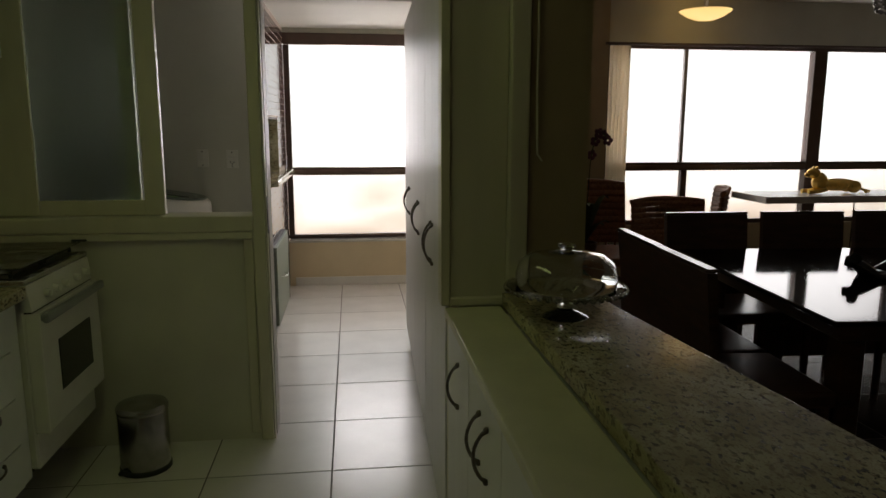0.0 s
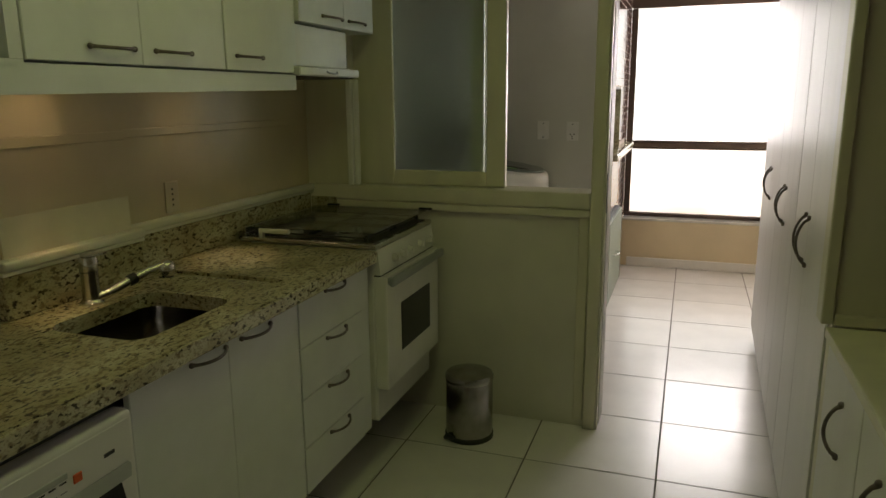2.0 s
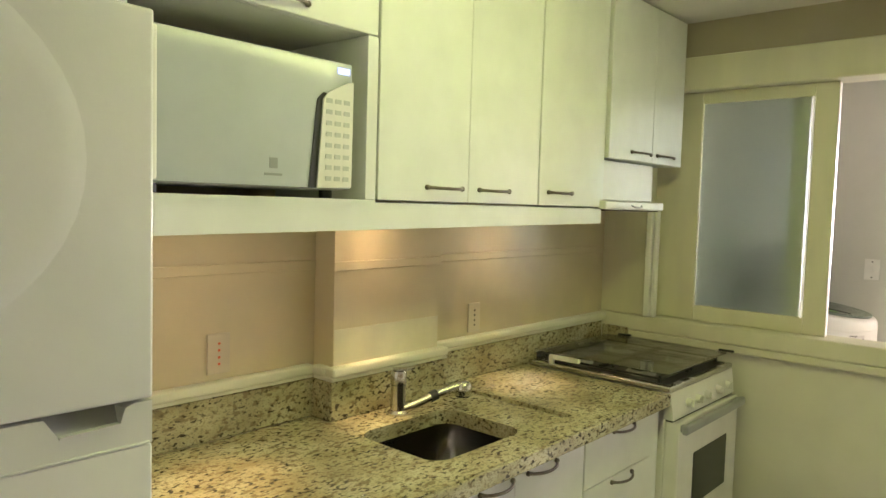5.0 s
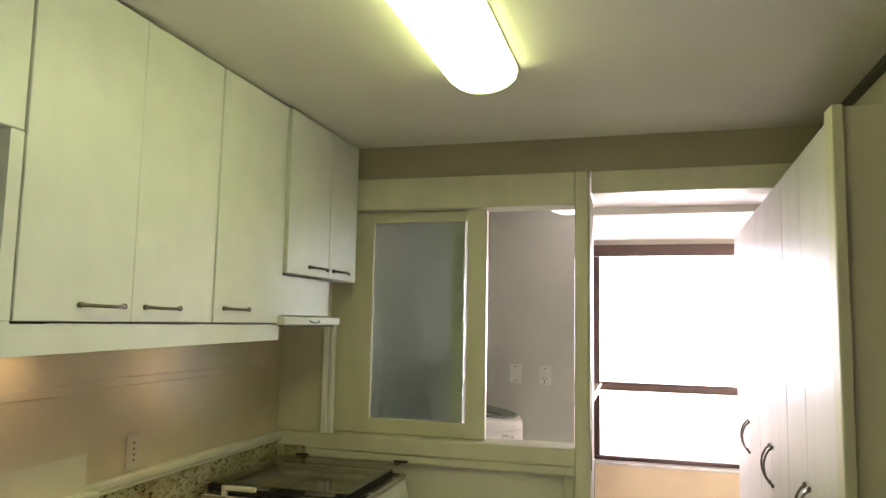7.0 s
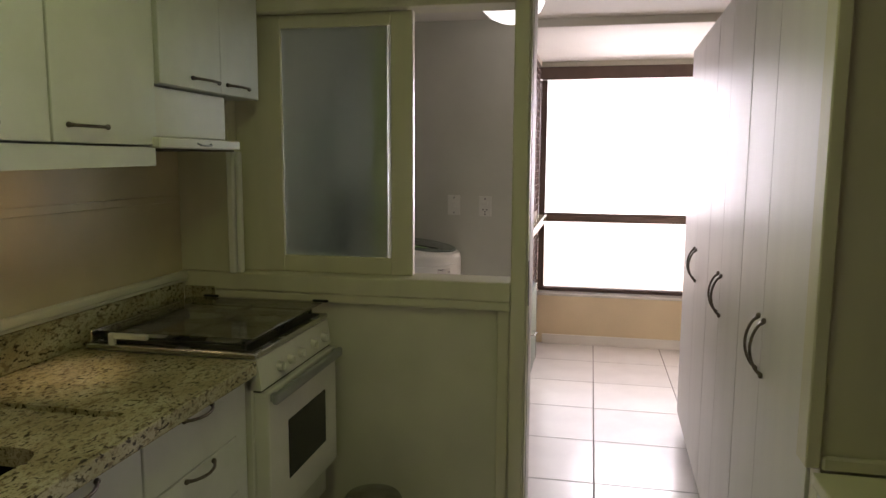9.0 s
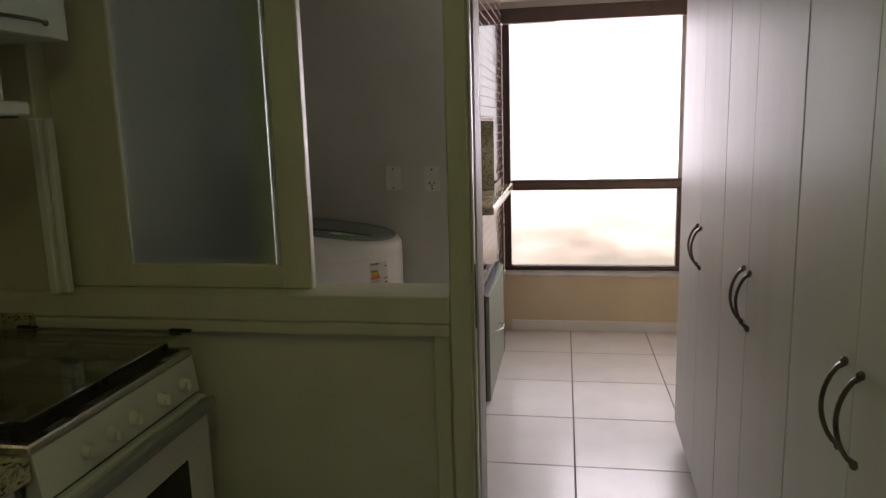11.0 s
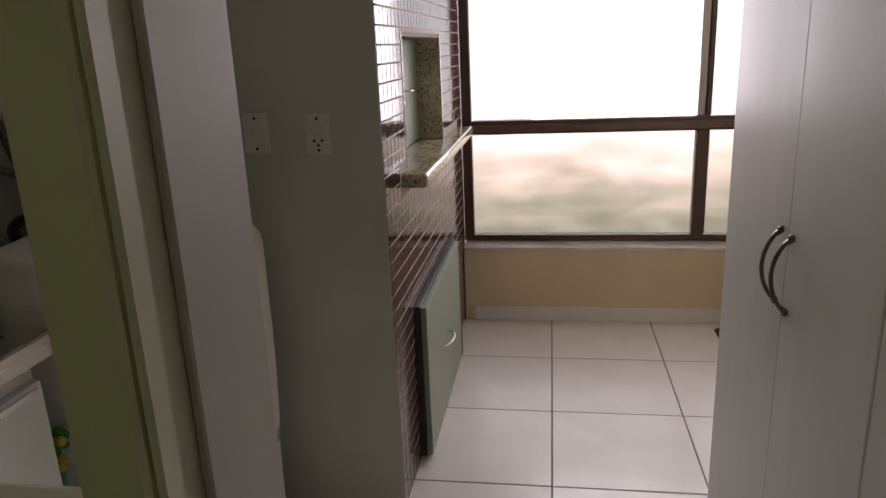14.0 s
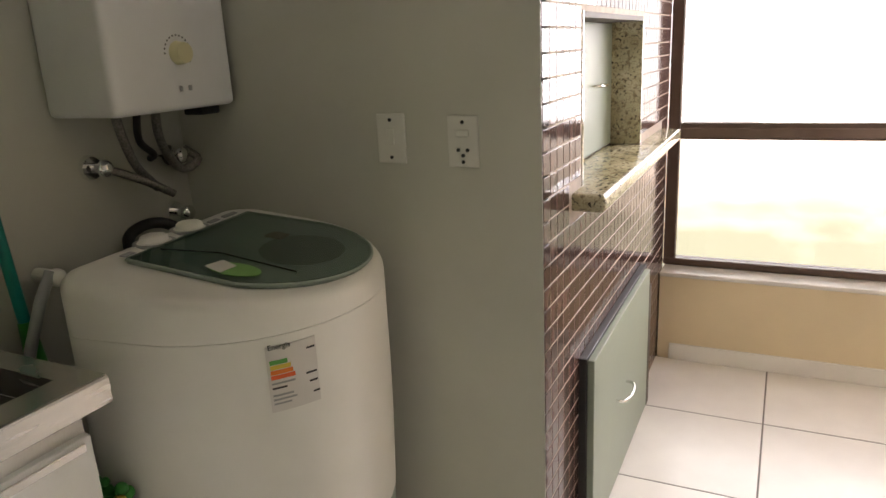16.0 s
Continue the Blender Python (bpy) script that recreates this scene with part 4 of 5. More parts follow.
BRONZE2 = plain("lighter_bronze_aluminium", (0.17, 0.12, 0.095), 0.35, 0.4, vary=0.08, scale=12)
ALU = plain("grey_aluminium_edge", (0.50, 0.46, 0.44), 0.4, 0.3)
window_frame("window_1", "bronze aluminium laundry window with fixed lower panes", 6.505, 6.555, (
    ("window_frame", -0.505, -0.455, 0.405, 2.07, 0.0, BRONZE), ("window_frame", -0.505, 1.05, 2.075, 2.17, 0.012, BRONZE),
    ("rail", -0.452, 1.0, 0.965, 1.035, 0.010, BRONZE), ("rail_cover", -0.450, 0.998, 0.974, 1.014, 0.015, BRONZE2), ("window_frame", -0.505, 1.05, 0.4065, 0.438, 0.006, BRONZE),
    ("mullion", 0.652, 0.715, 0.439, 0.964, 0.003, BRONZE), ("mullion", 0.690, 0.715, 1.036, 2.073, 0.004, BRONZE),
    ("mullion", 0.652, 0.689, 1.036, 2.073, -0.004, ALU), ("window_frame", 1.0, 1.05, 0.439, 2.073, 0.0, BRONZE)),
    ((-0.455, 0.652, 0.438, 0.965), (0.715, 1.0, 0.438, 0.965), (-0.455, 0.652, 1.035, 2.075), (0.715, 1.0, 1.035, 2.075)))
window_frame("window_2", "wide bronze aluminium dining window", 6.505, 6.555, (
    ("window_frame", 2.335, 2.38, 0.48, 2.13, 0.004, BRONZE), ("window_frame", 2.381, 6.3, 2.085, 2.13, 0.01, BRONZE),
    ("rail", 2.381, 6.3, 0.985, 1.062, 0.01, BRONZE), ("rail_cover", 2.383, 6.3, 0.994, 1.036, 0.015, BRONZE2), ("window_frame", 2.381, 6.3, 0.481, 0.52, 0.006, BRONZE),
    ("mullion", 3.095, 3.13, 1.063, 2.084, 0.0, ALU), ("mullion", 3.12, 3.18, 0.521, 0.984, 0.004, BRONZE),
    ("mullion", 4.365, 4.495, 0.521, 2.084, 0.02, BRONZE), ("mullion", 5.35, 5.40, 0.521, 2.084, 0.0, BRONZE)),
    ((2.38, 4.365, 0.52, 0.985), (2.38, 4.365, 1.062, 2.085), (4.495, 6.3, 0.52, 0.985), (4.495, 6.3, 1.062, 2.085)))

# hazy distance outside: a glowing sheet, haze painted in as fading to white
m, n, l, b = nodes_of("hazy_distance")
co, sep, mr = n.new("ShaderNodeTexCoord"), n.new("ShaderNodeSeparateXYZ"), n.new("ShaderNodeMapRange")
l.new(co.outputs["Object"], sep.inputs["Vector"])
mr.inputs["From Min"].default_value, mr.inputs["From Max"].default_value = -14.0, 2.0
no, mp, ad = n.new("ShaderNodeTexNoise"), n.new("ShaderNodeMapping"), n.new("ShaderNodeMath")
mp.inputs["Scale"].default_value = (0.16, 1, 0.42)
no.inputs["Scale"].default_value, no.inputs["Detail"].default_value = 1.0, 8
l.new(co.outputs["Object"], mp.inputs["Vector"])
l.new(mp.outputs["Vector"], no.inputs["Vector"])
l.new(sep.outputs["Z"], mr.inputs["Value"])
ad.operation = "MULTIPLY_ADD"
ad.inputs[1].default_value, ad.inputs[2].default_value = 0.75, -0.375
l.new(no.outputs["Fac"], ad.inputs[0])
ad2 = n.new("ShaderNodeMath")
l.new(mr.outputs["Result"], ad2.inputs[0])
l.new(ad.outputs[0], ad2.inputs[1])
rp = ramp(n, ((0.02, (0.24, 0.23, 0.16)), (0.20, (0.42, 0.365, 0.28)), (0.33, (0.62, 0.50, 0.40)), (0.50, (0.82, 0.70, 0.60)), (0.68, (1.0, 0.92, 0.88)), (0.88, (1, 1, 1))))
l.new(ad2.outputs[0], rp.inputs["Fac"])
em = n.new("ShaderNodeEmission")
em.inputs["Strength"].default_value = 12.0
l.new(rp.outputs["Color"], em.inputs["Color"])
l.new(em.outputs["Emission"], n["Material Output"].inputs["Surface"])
HAZE = m
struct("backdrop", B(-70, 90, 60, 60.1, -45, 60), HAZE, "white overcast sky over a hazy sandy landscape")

# ---- mosaic wall with barbecue niche ----
MX, NY0, NY1, NZ0, NZ1 = -0.505, 5.08, 5.875, 1.035, 1.455
mosaic = thing("wall_mosaic", (MX, 5.6, 0), "dark brown glossy mosaic wall with a niche", "wall", kind="structure")
bm = bmesh.new()
box(bm, -0.75, MX, 4.762, 6.50, 0, NZ0 - 0.06)
box(bm, -0.75, MX, 4.762, 6.50, NZ1, 2.25)
box(bm, -0.75, MX, 4.762, NY0, NZ0 - 0.06, NZ1)
box(bm, -0.75, MX, NY1, 6.50, NZ0 - 0.06, NZ1)
box(bm, -0.75, -0.62, NY0, NY1, NZ0 - 0.06, NZ1)
part("backing", bm, MGROUT, mosaic, "pale grout bed")
niche = thing("barbecue_niche", (-0.56, 5.48, NZ0), "granite-lined barbecue niche with a sage metal door", "niche")
part("lining", B(-0.618, MX + 0.002, NY1 - 0.022, NY1, NZ0, NZ1 - 0.0), GRANITE, niche)
part("lining", B(-0.618, MX + 0.002, NY0, NY0 + 0.012, NZ0, NZ1), GRANITE, niche)
part("lining", B(-0.618, MX + 0.002, NY0 + 0.012, NY1 - 0.022, NZ1 - 0.014, NZ1), SHADE, niche)
dr = part("door", B(-0.618, -0.604, NY0 + 0.013, NY1 - 0.023, NZ0 + 0.002, NZ1 - 0.016, bevel=0.003), SAGE, niche)
part("handle", tube(bmesh.new(), spline([(-0.605, 5.57, 1.25), (-0.583, 5.575, 1.25), (-0.576, 5.60, 1.249), (-0.576, 5.66, 1.248), (-0.583, 5.685, 1.248), (-0.605, 5.69, 1.248)], 3), 0.004), CHROME, dr, smooth=50)
ledge = thing("granite_ledge", (-0.48, 5.64, 0.975), "speckled granite ledge below the barbecue niche", "ledge")
part("slab", B(-0.617, -0.425, 4.99, 6.30, 0.990, 1.034, bevel=0.012, seg=3), GRANITE, ledge, smooth=40)
bc = thing("barbecue_cabinet", (-0.48, 5.5, 0), "sage laminate cupboard door with dark edges in the mosaic wall", "cabinet")
part("frame", B(MX + 0.001, -0.482, 5.055, 5.945, 0.012, 0.575, bevel=0.002), DARKP, bc)
dr = part("door", B(-0.481, -0.462, 5.06, 5.90, 0.016, 0.570, bevel=0.002), SAGE, bc)
part("edge_strip", B(-0.4815, -0.4615, 5.904, 5.945, 0.012, 0.50, bevel=0.002), SHADE, bc)
part("handle", tube(bmesh.new(), spline([(-0.463, 5.345, 0.312), (-0.438, 5.35, 0.312), (-0.428, 5.385, 0.311), (-0.425, 5.42, 0.310), (-0.428, 5.455, 0.309), (-0.438, 5.49, 0.308), (-0.463, 5.495, 0.308)], 3), 0.0050), CHROME, dr, smooth=50)

# ---- laundry things ----
outlet(-0.858, 4.76, 1.195, "y", "white blank wall plate with a small switch", 0)
outlet(-0.680, 4.76, 1.19, "y", "white wall plate with a switch and socket", 3)

wl = thing("ceiling_light", (-0.50, 4.35, 2.12), "round opal glass ceiling light, lit", "lamp")
part("bowl", lathe(bmesh.new(), (-0.50, 4.35, 2.105), [(0, 0), (0.05, 0.006), (0.10, 0.026), (0.14, 0.062), (0.155, 0.095)], 36), BOWL, wl, "glowing opal glass bowl", smooth=60)
part("base", lathe(bmesh.new(), (-0.50, 4.35, 2.201), [(0.12, 0), (0.12, 0.008)], 36), CHROME, wl)

wh = thing("water_heater", (-1.39, 4.56, 1.28), "white wall-mounted gas water heater with ivory dial", "water heater")
part("case", B(-1.498, -1.285, 4.385, 4.742, 1.28, 1.88, bevel=0.018, seg=4), plain("heater_white_enamel", (0.74, 0.75, 0.75), 0.3, vary=0.02), wh, smooth=40)
dial = part("dial", C((-1.286, 4.575, 1.405), (-1.262, 4.575, 1.405), 0.026, 0.022, n=24), CREAMK, wh, "ivory dial", smooth=40)
bm = bmesh.new()
for k in range(15):
    a = radians(-30 + 15 * k)
    cyl(bm, (-1.2855, 4.575 + 0.038 * math.cos(a), 1.405 + 0.038 * math.sin(a)), (-1.2842, 4.575 + 0.038 * math.cos(a), 1.405 + 0.038 * math.sin(a)), 0.0022, n=6)
part("scale_marks", bm, INK, wh)
bm = bmesh.new()
box(bm, -1.2855, -1.2842, 4.565, 4.574, 1.322, 1.334)
box(bm, -1.2855, -1.2842, 4.592, 4.602, 1.322, 1.334)
part("pictogram", bm, GREY, wh)
part("badge", B(-1.2855, -1.2838, 4.545, 4.605, 1.615, 1.64, bevel=0.001), GREY, wh, "small grey badge")
for k in range(7):
    part("vent_slot", B(-1.44, -1.34, 4.383, 4.3865, 1.64 + 0.022 * k, 1.65 + 0.022 * k), DARKP, wh)
part("gas_valve", B(-1.36, -1.30, 4.64, 4.70, 1.262, 1.282, bevel=0.003), DARKP, wh)


def hose(pts, r, material, label):
    return solo("hose", tube(bmesh.new(), pts, r, 10), material, label, "hose", "hoses", smooth=60)


HOSE = plain("braided_grey_hose", (0.22, 0.21, 0.19), 0.4, 0.5, vary=0.3, scale=200, bump=0.4)
hose(spline([(-1.43, 4.50, 1.285), (-1.42, 4.505, 1.22), (-1.43, 4.54, 1.15), (-1.44, 4.60, 1.09)]), 0.011, HOSE, "grey braided hose below the heater")
hose(spline([(-1.41, 4.60, 1.285), (-1.41, 4.60, 1.22), (-1.43, 4.64, 1.16), (-1.45, 4.70, 1.12), (-1.43, 4.735, 1.14), (-1.46, 4.72, 1.17)]), 0.011, HOSE, "looped dark hose below the heater")
hose(spline([(-1.42, 4.555, 1.285), (-1.45, 4.575, 1.21), (-1.46, 4.62, 1.17), (-1.495, 4.64, 1.155)]), 0.009, DARKP, "thin dark hose to a wall valve")
hose(spline([(-1.495, 4.46, 1.16), (-1.45, 4.475, 1.155), (-1.42, 4.54, 1.12), (-1.40, 4.61, 1.075)]), 0.010, HOSE, "grey hose from the wall valve")
hose(spline([(-1.38, 4.45, 0.93), (-1.45, 4.50, 0.99), (-1.45, 4.60, 1.0), (-1.36, 4.66, 0.94)]), 0.014, DARKP, "dark drain hose behind the washing machine")
hose(spline([(-1.44, 4.28, 0.97), (-1.43, 4.23, 0.90), (-1.42, 4.16, 0.74), (-1.42, 4.13, 0.5)]), 0.012, GREY, "grey supply hose hanging by the wall")
for y, z in ((4.465, 1.16), (4.695, 1.155), (4.69, 1.005)):
    va = thing("wall_valve", (-1.498, y, z), "round chrome water valve on the wall", "valve", "wall valves")
    part("rosette", C((-1.4985, y, z), (-1.488, y, z), 0.030, 0.026, n=24), CHROME, va, smooth=40)
    part("stem", C((-1.488, y, z), (-1.455, y, z), 0.012, n=14), CHROME, va)
    part("knob", ball(bmesh.new(), (-1.446, y, z), 0.021, (0.7, 1, 1)), CHROME, va, smooth=60)
bk = thing("wall_bracket", (-1.498, 4.29, 0.95), "white pipe stub on the laundry wall", "pipe")
part("stub", C((-1.499, 4.29, 0.955), (-1.44, 4.29, 0.955), 0.016, n=14), PLASTIC, bk)
part("elbow", ball(bmesh.new(), (-1.437, 4.29, 0.955), 0.020), PLASTIC, bk, smooth=60)


# washing machine: D-shaped plan, flat side to the wall
def dee(grow=0.0, x_back=-1.265, cx=-1.065, cy=4.44, r=0.302, corner=0.065):
    r, xb = r + grow, x_back - grow
    pts = [(cx + r * math.cos(radians(a)), cy + r * math.sin(radians(a))) for a in range(-90, 91, 9)]
    for yy, a0 in ((cy + r - corner, 90), (cy - r + corner, 180)):
        pts += [(xb + corner + corner * math.cos(radians(a0 + b)), yy + corner * math.sin(radians(a0 + b))) for b in range(0, 91, 15)]
    return pts


def loft(bm, levels, cap=True):
    """A solid through outlines (same number of points), each a list of (x, y, z)."""
    rings = [[bm.verts.new(p) for p in lv] for lv in levels]
    for s, t in zip(rings, rings[1:]):
        for k in range(len(s)):
            bm.faces.new((s[k], s[(k + 1) % len(s)], t[(k + 1) % len(s)], t[k]))
    if cap:
        bm.faces.new(rings[0][::-1])
        bm.faces.new(rings[-1])
    return bm


def slope(x):
    """Height of the machine's top, which rises towards the dials."""
    return 1.0 + 0.13 * (-1.02 - x)


def flush(outline, d0, d1):
    """A thin plate that follows the machine's sloping top."""
    return loft(bmesh.new(), [[(x, y, slope(x) + d) for x, y in outline] for d in (d0, d1)])


MACHINE = plain("washer_white_plastic", (0.74, 0.735, 0.69), 0.40, vary=0.02, bump=0.02)
wm = thing("washing_machine", (-1.065, 4.44, 0), "white D-shaped top-loading washing machine with green lid", "washing machine")
part("tub", loft(bmesh.new(), [[(x, y, z) for x, y in dee(g)] for z, g in ((0.435, -0.008), (0.60, -0.002), (0.70, 0.0), (0.918, 0.0))]), MACHINE, wm, smooth=40)
part("base", loft(bmesh.new(), [[(x, y, z) for x, y in dee(g)] for z, g in ((0.0, -0.03), (0.05, -0.02), (0.395, -0.014))]), MACHINE, wm, smooth=40)
part("band", loft(bmesh.new(), [[(x, y, z) for x, y in dee(-0.010)] for z in (0.396, 0.434)]), plain("grey_green_plastic", (0.25, 0.31, 0.27), 0.4), wm, "grey-green band round the body", smooth=40)
lv = []
for g, dz in ((0.0, None), (0.0, -0.034), (-0.002, -0.016), (-0.010, -0.004), (-0.024, 0.0), (-0.045, -0.003)):
    lv.append([(x, y, 0.919 if dz is None else slope(x) + dz) for x, y in dee(g)])
part("top_cover", loft(bmesh.new(), lv), MACHINE, wm, smooth=50)
lid_pts = [(-1.005 + 0.212 * math.cos(radians(a)), 4.468 + 0.212 * math.sin(radians(a))) for a in range(-74, 91, 8)] + [(-1.185, 4.668), (-1.192, 4.270)]
TUBC = plain("inner_tub_plastic", (0.27, 0.33, 0.29), 0.4, vary=0.1)
part("inner_tub", loft(bmesh.new(), [[(x, y, slope(x) + dz) for x, y in lid_pts] for dz in (-0.0035, 0.0006)]), TUBC, wm, "grey-green inner tub under the lid")
part("drum_opening", flush([(-0.945 + 0.085 * math.cos(radians(a)), 4.50 + 0.10 * math.sin(radians(a))) for a in range(0, 360, 15)], 0.0, 0.0017), plain("dark_drum", (0.06, 0.075, 0.068), 0.4), wm, "dark drum opening")
part("filter_box", flush([(-1.055, 4.53), (-1.015, 4.53), (-1.015, 4.57), (-1.055, 4.57)], 0.0018, 0.0045), plain("brown_filter", (0.16, 0.06, 0.04), 0.5), wm, "reddish-brown filter under the lid")
ld = part("lid", loft(bmesh.new(), [[(x, y, slope(x) + dz) for x, y in lid_pts] for dz in (0.0062, 0.0095)]), LIDG, wm, "transparent green lid")
part("lid_frame", tube(bmesh.new(), [(x, y, slope(x) + 0.0045) for x, y in lid_pts + lid_pts[:1]], 0.0042), TUBC, ld)
part("hinge_line", tube(bmesh.new(), [(-1.17, 4.34, slope(-1.17) + 0.0102), (-1.06, 4.38, slope(-1.06) + 0.0102), (-0.88, 4.36, slope(-0.88) + 0.0102)], 0.0016), BLACK, ld)
part("sticker", flush([(-0.985 + 0.055 * math.cos(radians(a)), 4.315 + 0.032 * math.sin(radians(a))) for a in range(0, 360, 20)], 0.0097, 0.0107), plain("green_sticker", (0.16, 0.34, 0.10), 0.4), ld, "oval green sticker")
part("sticker", flush([(-1.04, 4.30), (-0.995, 4.285), (-0.99, 4.33), (-1.03, 4.345)], 0.0108, 0.0114), PAPER, ld, "white corner of the sticker")
for y in (4.39, 4.505):
    kn = part("dial", lathe(bmesh.new(), (-1.228, y, slope(-1.228) - 0.004), [(0.035, 0), (0.035, 0.007), (0.030, 0.009), (0.028, 0.017), (0.023, 0.021), (0, 0.022)], 28), PLASTIC, wm, "white round dial", smooth=40)
    part("dial_ring", lathe(bmesh.new(), (-1.228, y, slope(-1.228) - 0.003), [(0.043, 0), (0.043, 0.0055)], 28), GREY, kn)
for y0, y1 in ((4.62, 4.67), (4.565, 4.60), (4.29, 4.32)):
    part("print_mark", flush([(-1.228, y0), (-1.216, y0), (-1.216, y1), (-1.228, y1)], -0.001, 0.0012), GREY, wm)
wm.rotation_euler.z = radians(7)

# energy label on the machine: follows the round side
el = thing("energy_label", (-0.84, 4.30, 0.75), "white energy label sheet with coloured rating bars", "label")


def on_side(a0, a1, z0, z1, r=0.3025, deep=0.0012, n=6):
    bm = bmesh.new()
    ins, outs = [], []
    for k in range(n + 1):
        a = radians(a0 + (a1 - a0) * k / n)
        for z in (z0, z1):
            ins.append(bm.verts.new((-1.065 + r * math.cos(a), 4.44 + r * math.sin(a), z)))
            outs.append(bm.verts.new((-1.065 + (r + deep) * math.cos(a), 4.44 + (r + deep) * math.sin(a), z)))
    for k in range(n):
        i = 2 * k
        for q in ((outs[i], outs[i + 2], outs[i + 3], outs[i + 1]), (ins[i], ins[i + 1], ins[i + 3], ins[i + 2]), (ins[i], ins[i + 2], outs[i + 2], outs[i]), (ins[i + 1], outs[i + 1], outs[i + 3], ins[i + 3])):
            bm.faces.new(q)
    return bm


A0, A1, Z0, Z1 = -42.5, -25.0, 0.777, 0.903
part("sheet", on_side(A0, A1, Z0, Z1), PAPER, el)
for k, (mt, w) in enumerate(((LGREEN, 7), (YELLOW, 8), (ORANGE, 8.6), (RED, 9.2))):
    part("rating_bar", on_side(A0 + 1, A0 + w, 0.868 - 0.0095 * k, 0.876 - 0.0095 * k, 0.3038, 0.0006), mt, el)
bm = bmesh.new()
for k, (a, b2, z) in enumerate(((14, 17, 0.868), (13, 17, 0.82), (14, 17, 0.803), (15, 17.5, 0.781), (1, 6, 0.806), (1, 9, 0.815), (1, 8, 0.792), (1, 9, 0.784), (1, 7, 0.776))):
    part("print_line", on_side(A0 + a, A0 + b2, z + 0.015, z + 0.0185, 0.3038, 0.0005), GREY if k > 4 else INK, el)

el.location.z -= 0.002

# laundry tank
tk = thing("laundry_tank", (-1.26, 3.76, 0), "stainless laundry tank on a white cabinet", "sink")
part("cabinet", B(-1.48, -1.075, 3.45, 4.04, 0.08, 0.838, bevel=0.003), TALLW, tk)
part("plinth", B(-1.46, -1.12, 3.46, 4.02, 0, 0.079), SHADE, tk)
dr = part("door", B(-1.074, -1.056, 3.455, 4.035, 0.085, 0.80, bevel=0.002), WHITE, tk)
part("grip_strip", B(-1.056, -1.050, 3.50, 4.02, 0.776, 0.792, bevel=0.002), STEEL, dr, "steel grip strip")
bm = bmesh.new()
for x0, x1, y0, y1 in ((-1.497, -1.45, 3.43, 4.069), (-1.10, -1.036, 3.43, 4.069), (-1.45, -1.10, 3.43, 3.47), (-1.45, -1.10, 4.02, 4.069)):
    box(bm, x0, x1, y0, y1, 0.845, 0.897)
bmesh.ops.remove_doubles(bm, verts=bm.verts[:], dist=0.0004)
part("rim", bm, STEEL, tk, "brushed steel rim")
part("basin", B(-1.45, -1.10, 3.47, 4.02, 0.8385, 0.843), DARKP, tk, "dark basin")
part("fascia", B(-1.0358, -1.028, 3.43, 4.069, 0.847, 0.8955, bevel=0.003), STEEL, tk)

br = thing("broom", (-1.47, 4.235, 0), "teal-handled broom leaning against the laundry wall", "broom")
part("handle", tube(bmesh.new(), [(-1.455, 4.245, 0.84), (-1.465, 4.235, 1.07), (-1.482, 4.215, 1.66)], 0.0125, 12), TEAL, br, "teal metal handle", smooth=60)
part("socket", tube(bmesh.new(), [(-1.45, 4.25, 0.66), (-1.452, 4.248, 0.78), (-1.457, 4.244, 0.88)], [0.024, 0.021, 0.015], 12), GREEN, br, "bright green socket", smooth=60)
part("neck", tube(bmesh.new(), [(-1.44, 4.255, 0.30), (-1.45, 4.25, 0.66)], [0.02, 0.02], 12), GREEN, br)
part("head", B(-1.47, -1.41, 4.16, 4.33, 0.16, 0.30, bevel=0.01), GREEN, br)
part("bristles", B(-1.475, -1.405, 4.155, 4.335, 0.0, 0.159, bevel=0.004), YELLOW, br)
br.location.y -= 0.03
mo = thing("dust_mop", (-1.05, 4.105, 0), "green and yellow dust mop standing upright", "mop")
part("stick", C((-1.12, 4.105, 0), (-1.12, 4.105, 0.62), 0.011), GREEN, mo)
bm = bmesh.new()
rnd = random.Random(4)
for k in range(26):
    ball(bm, (-1.125 + rnd.uniform(-0.035, 0.035), 4.10 + rnd.uniform(-0.02, 0.012), rnd.uniform(0.55, 0.655)), rnd.uniform(0.008, 0.014), u=8, v=6)
part("fringe", bm, GREEN, mo, smooth=60)
bm = bmesh.new()
for k in range(8):
    ball(bm, (-1.10 + rnd.uniform(-0.01, 0.025), 4.085 + rnd.uniform(-0.01, 0.01), rnd.uniform(0.57, 0.63)), rnd.uniform(0.009, 0.015), u=8, v=6)
part("fringe_tip", bm, YELLOW, mo, smooth=60)

fc = bpy.data.curves.new("lettering", "FONT")
fc.body, fc.size, fc.extrude = "Energia", 0.014, 0.0003
tx = new("lettering", fc)
ang = radians(A0 + 0.8)
tx.parent = el
tx.matrix_parent_inverse = Matrix.Translation(el.location).inverted()
tx.matrix_basis = Matrix.Translation((-1.065 + 0.3055 * math.cos(ang), 4.44 + 0.3055 * math.sin(ang), 0.895)) @ Euler((radians(90), 0, ang + radians(94))).to_matrix().to_4x4()
fc.materials.append(INK)

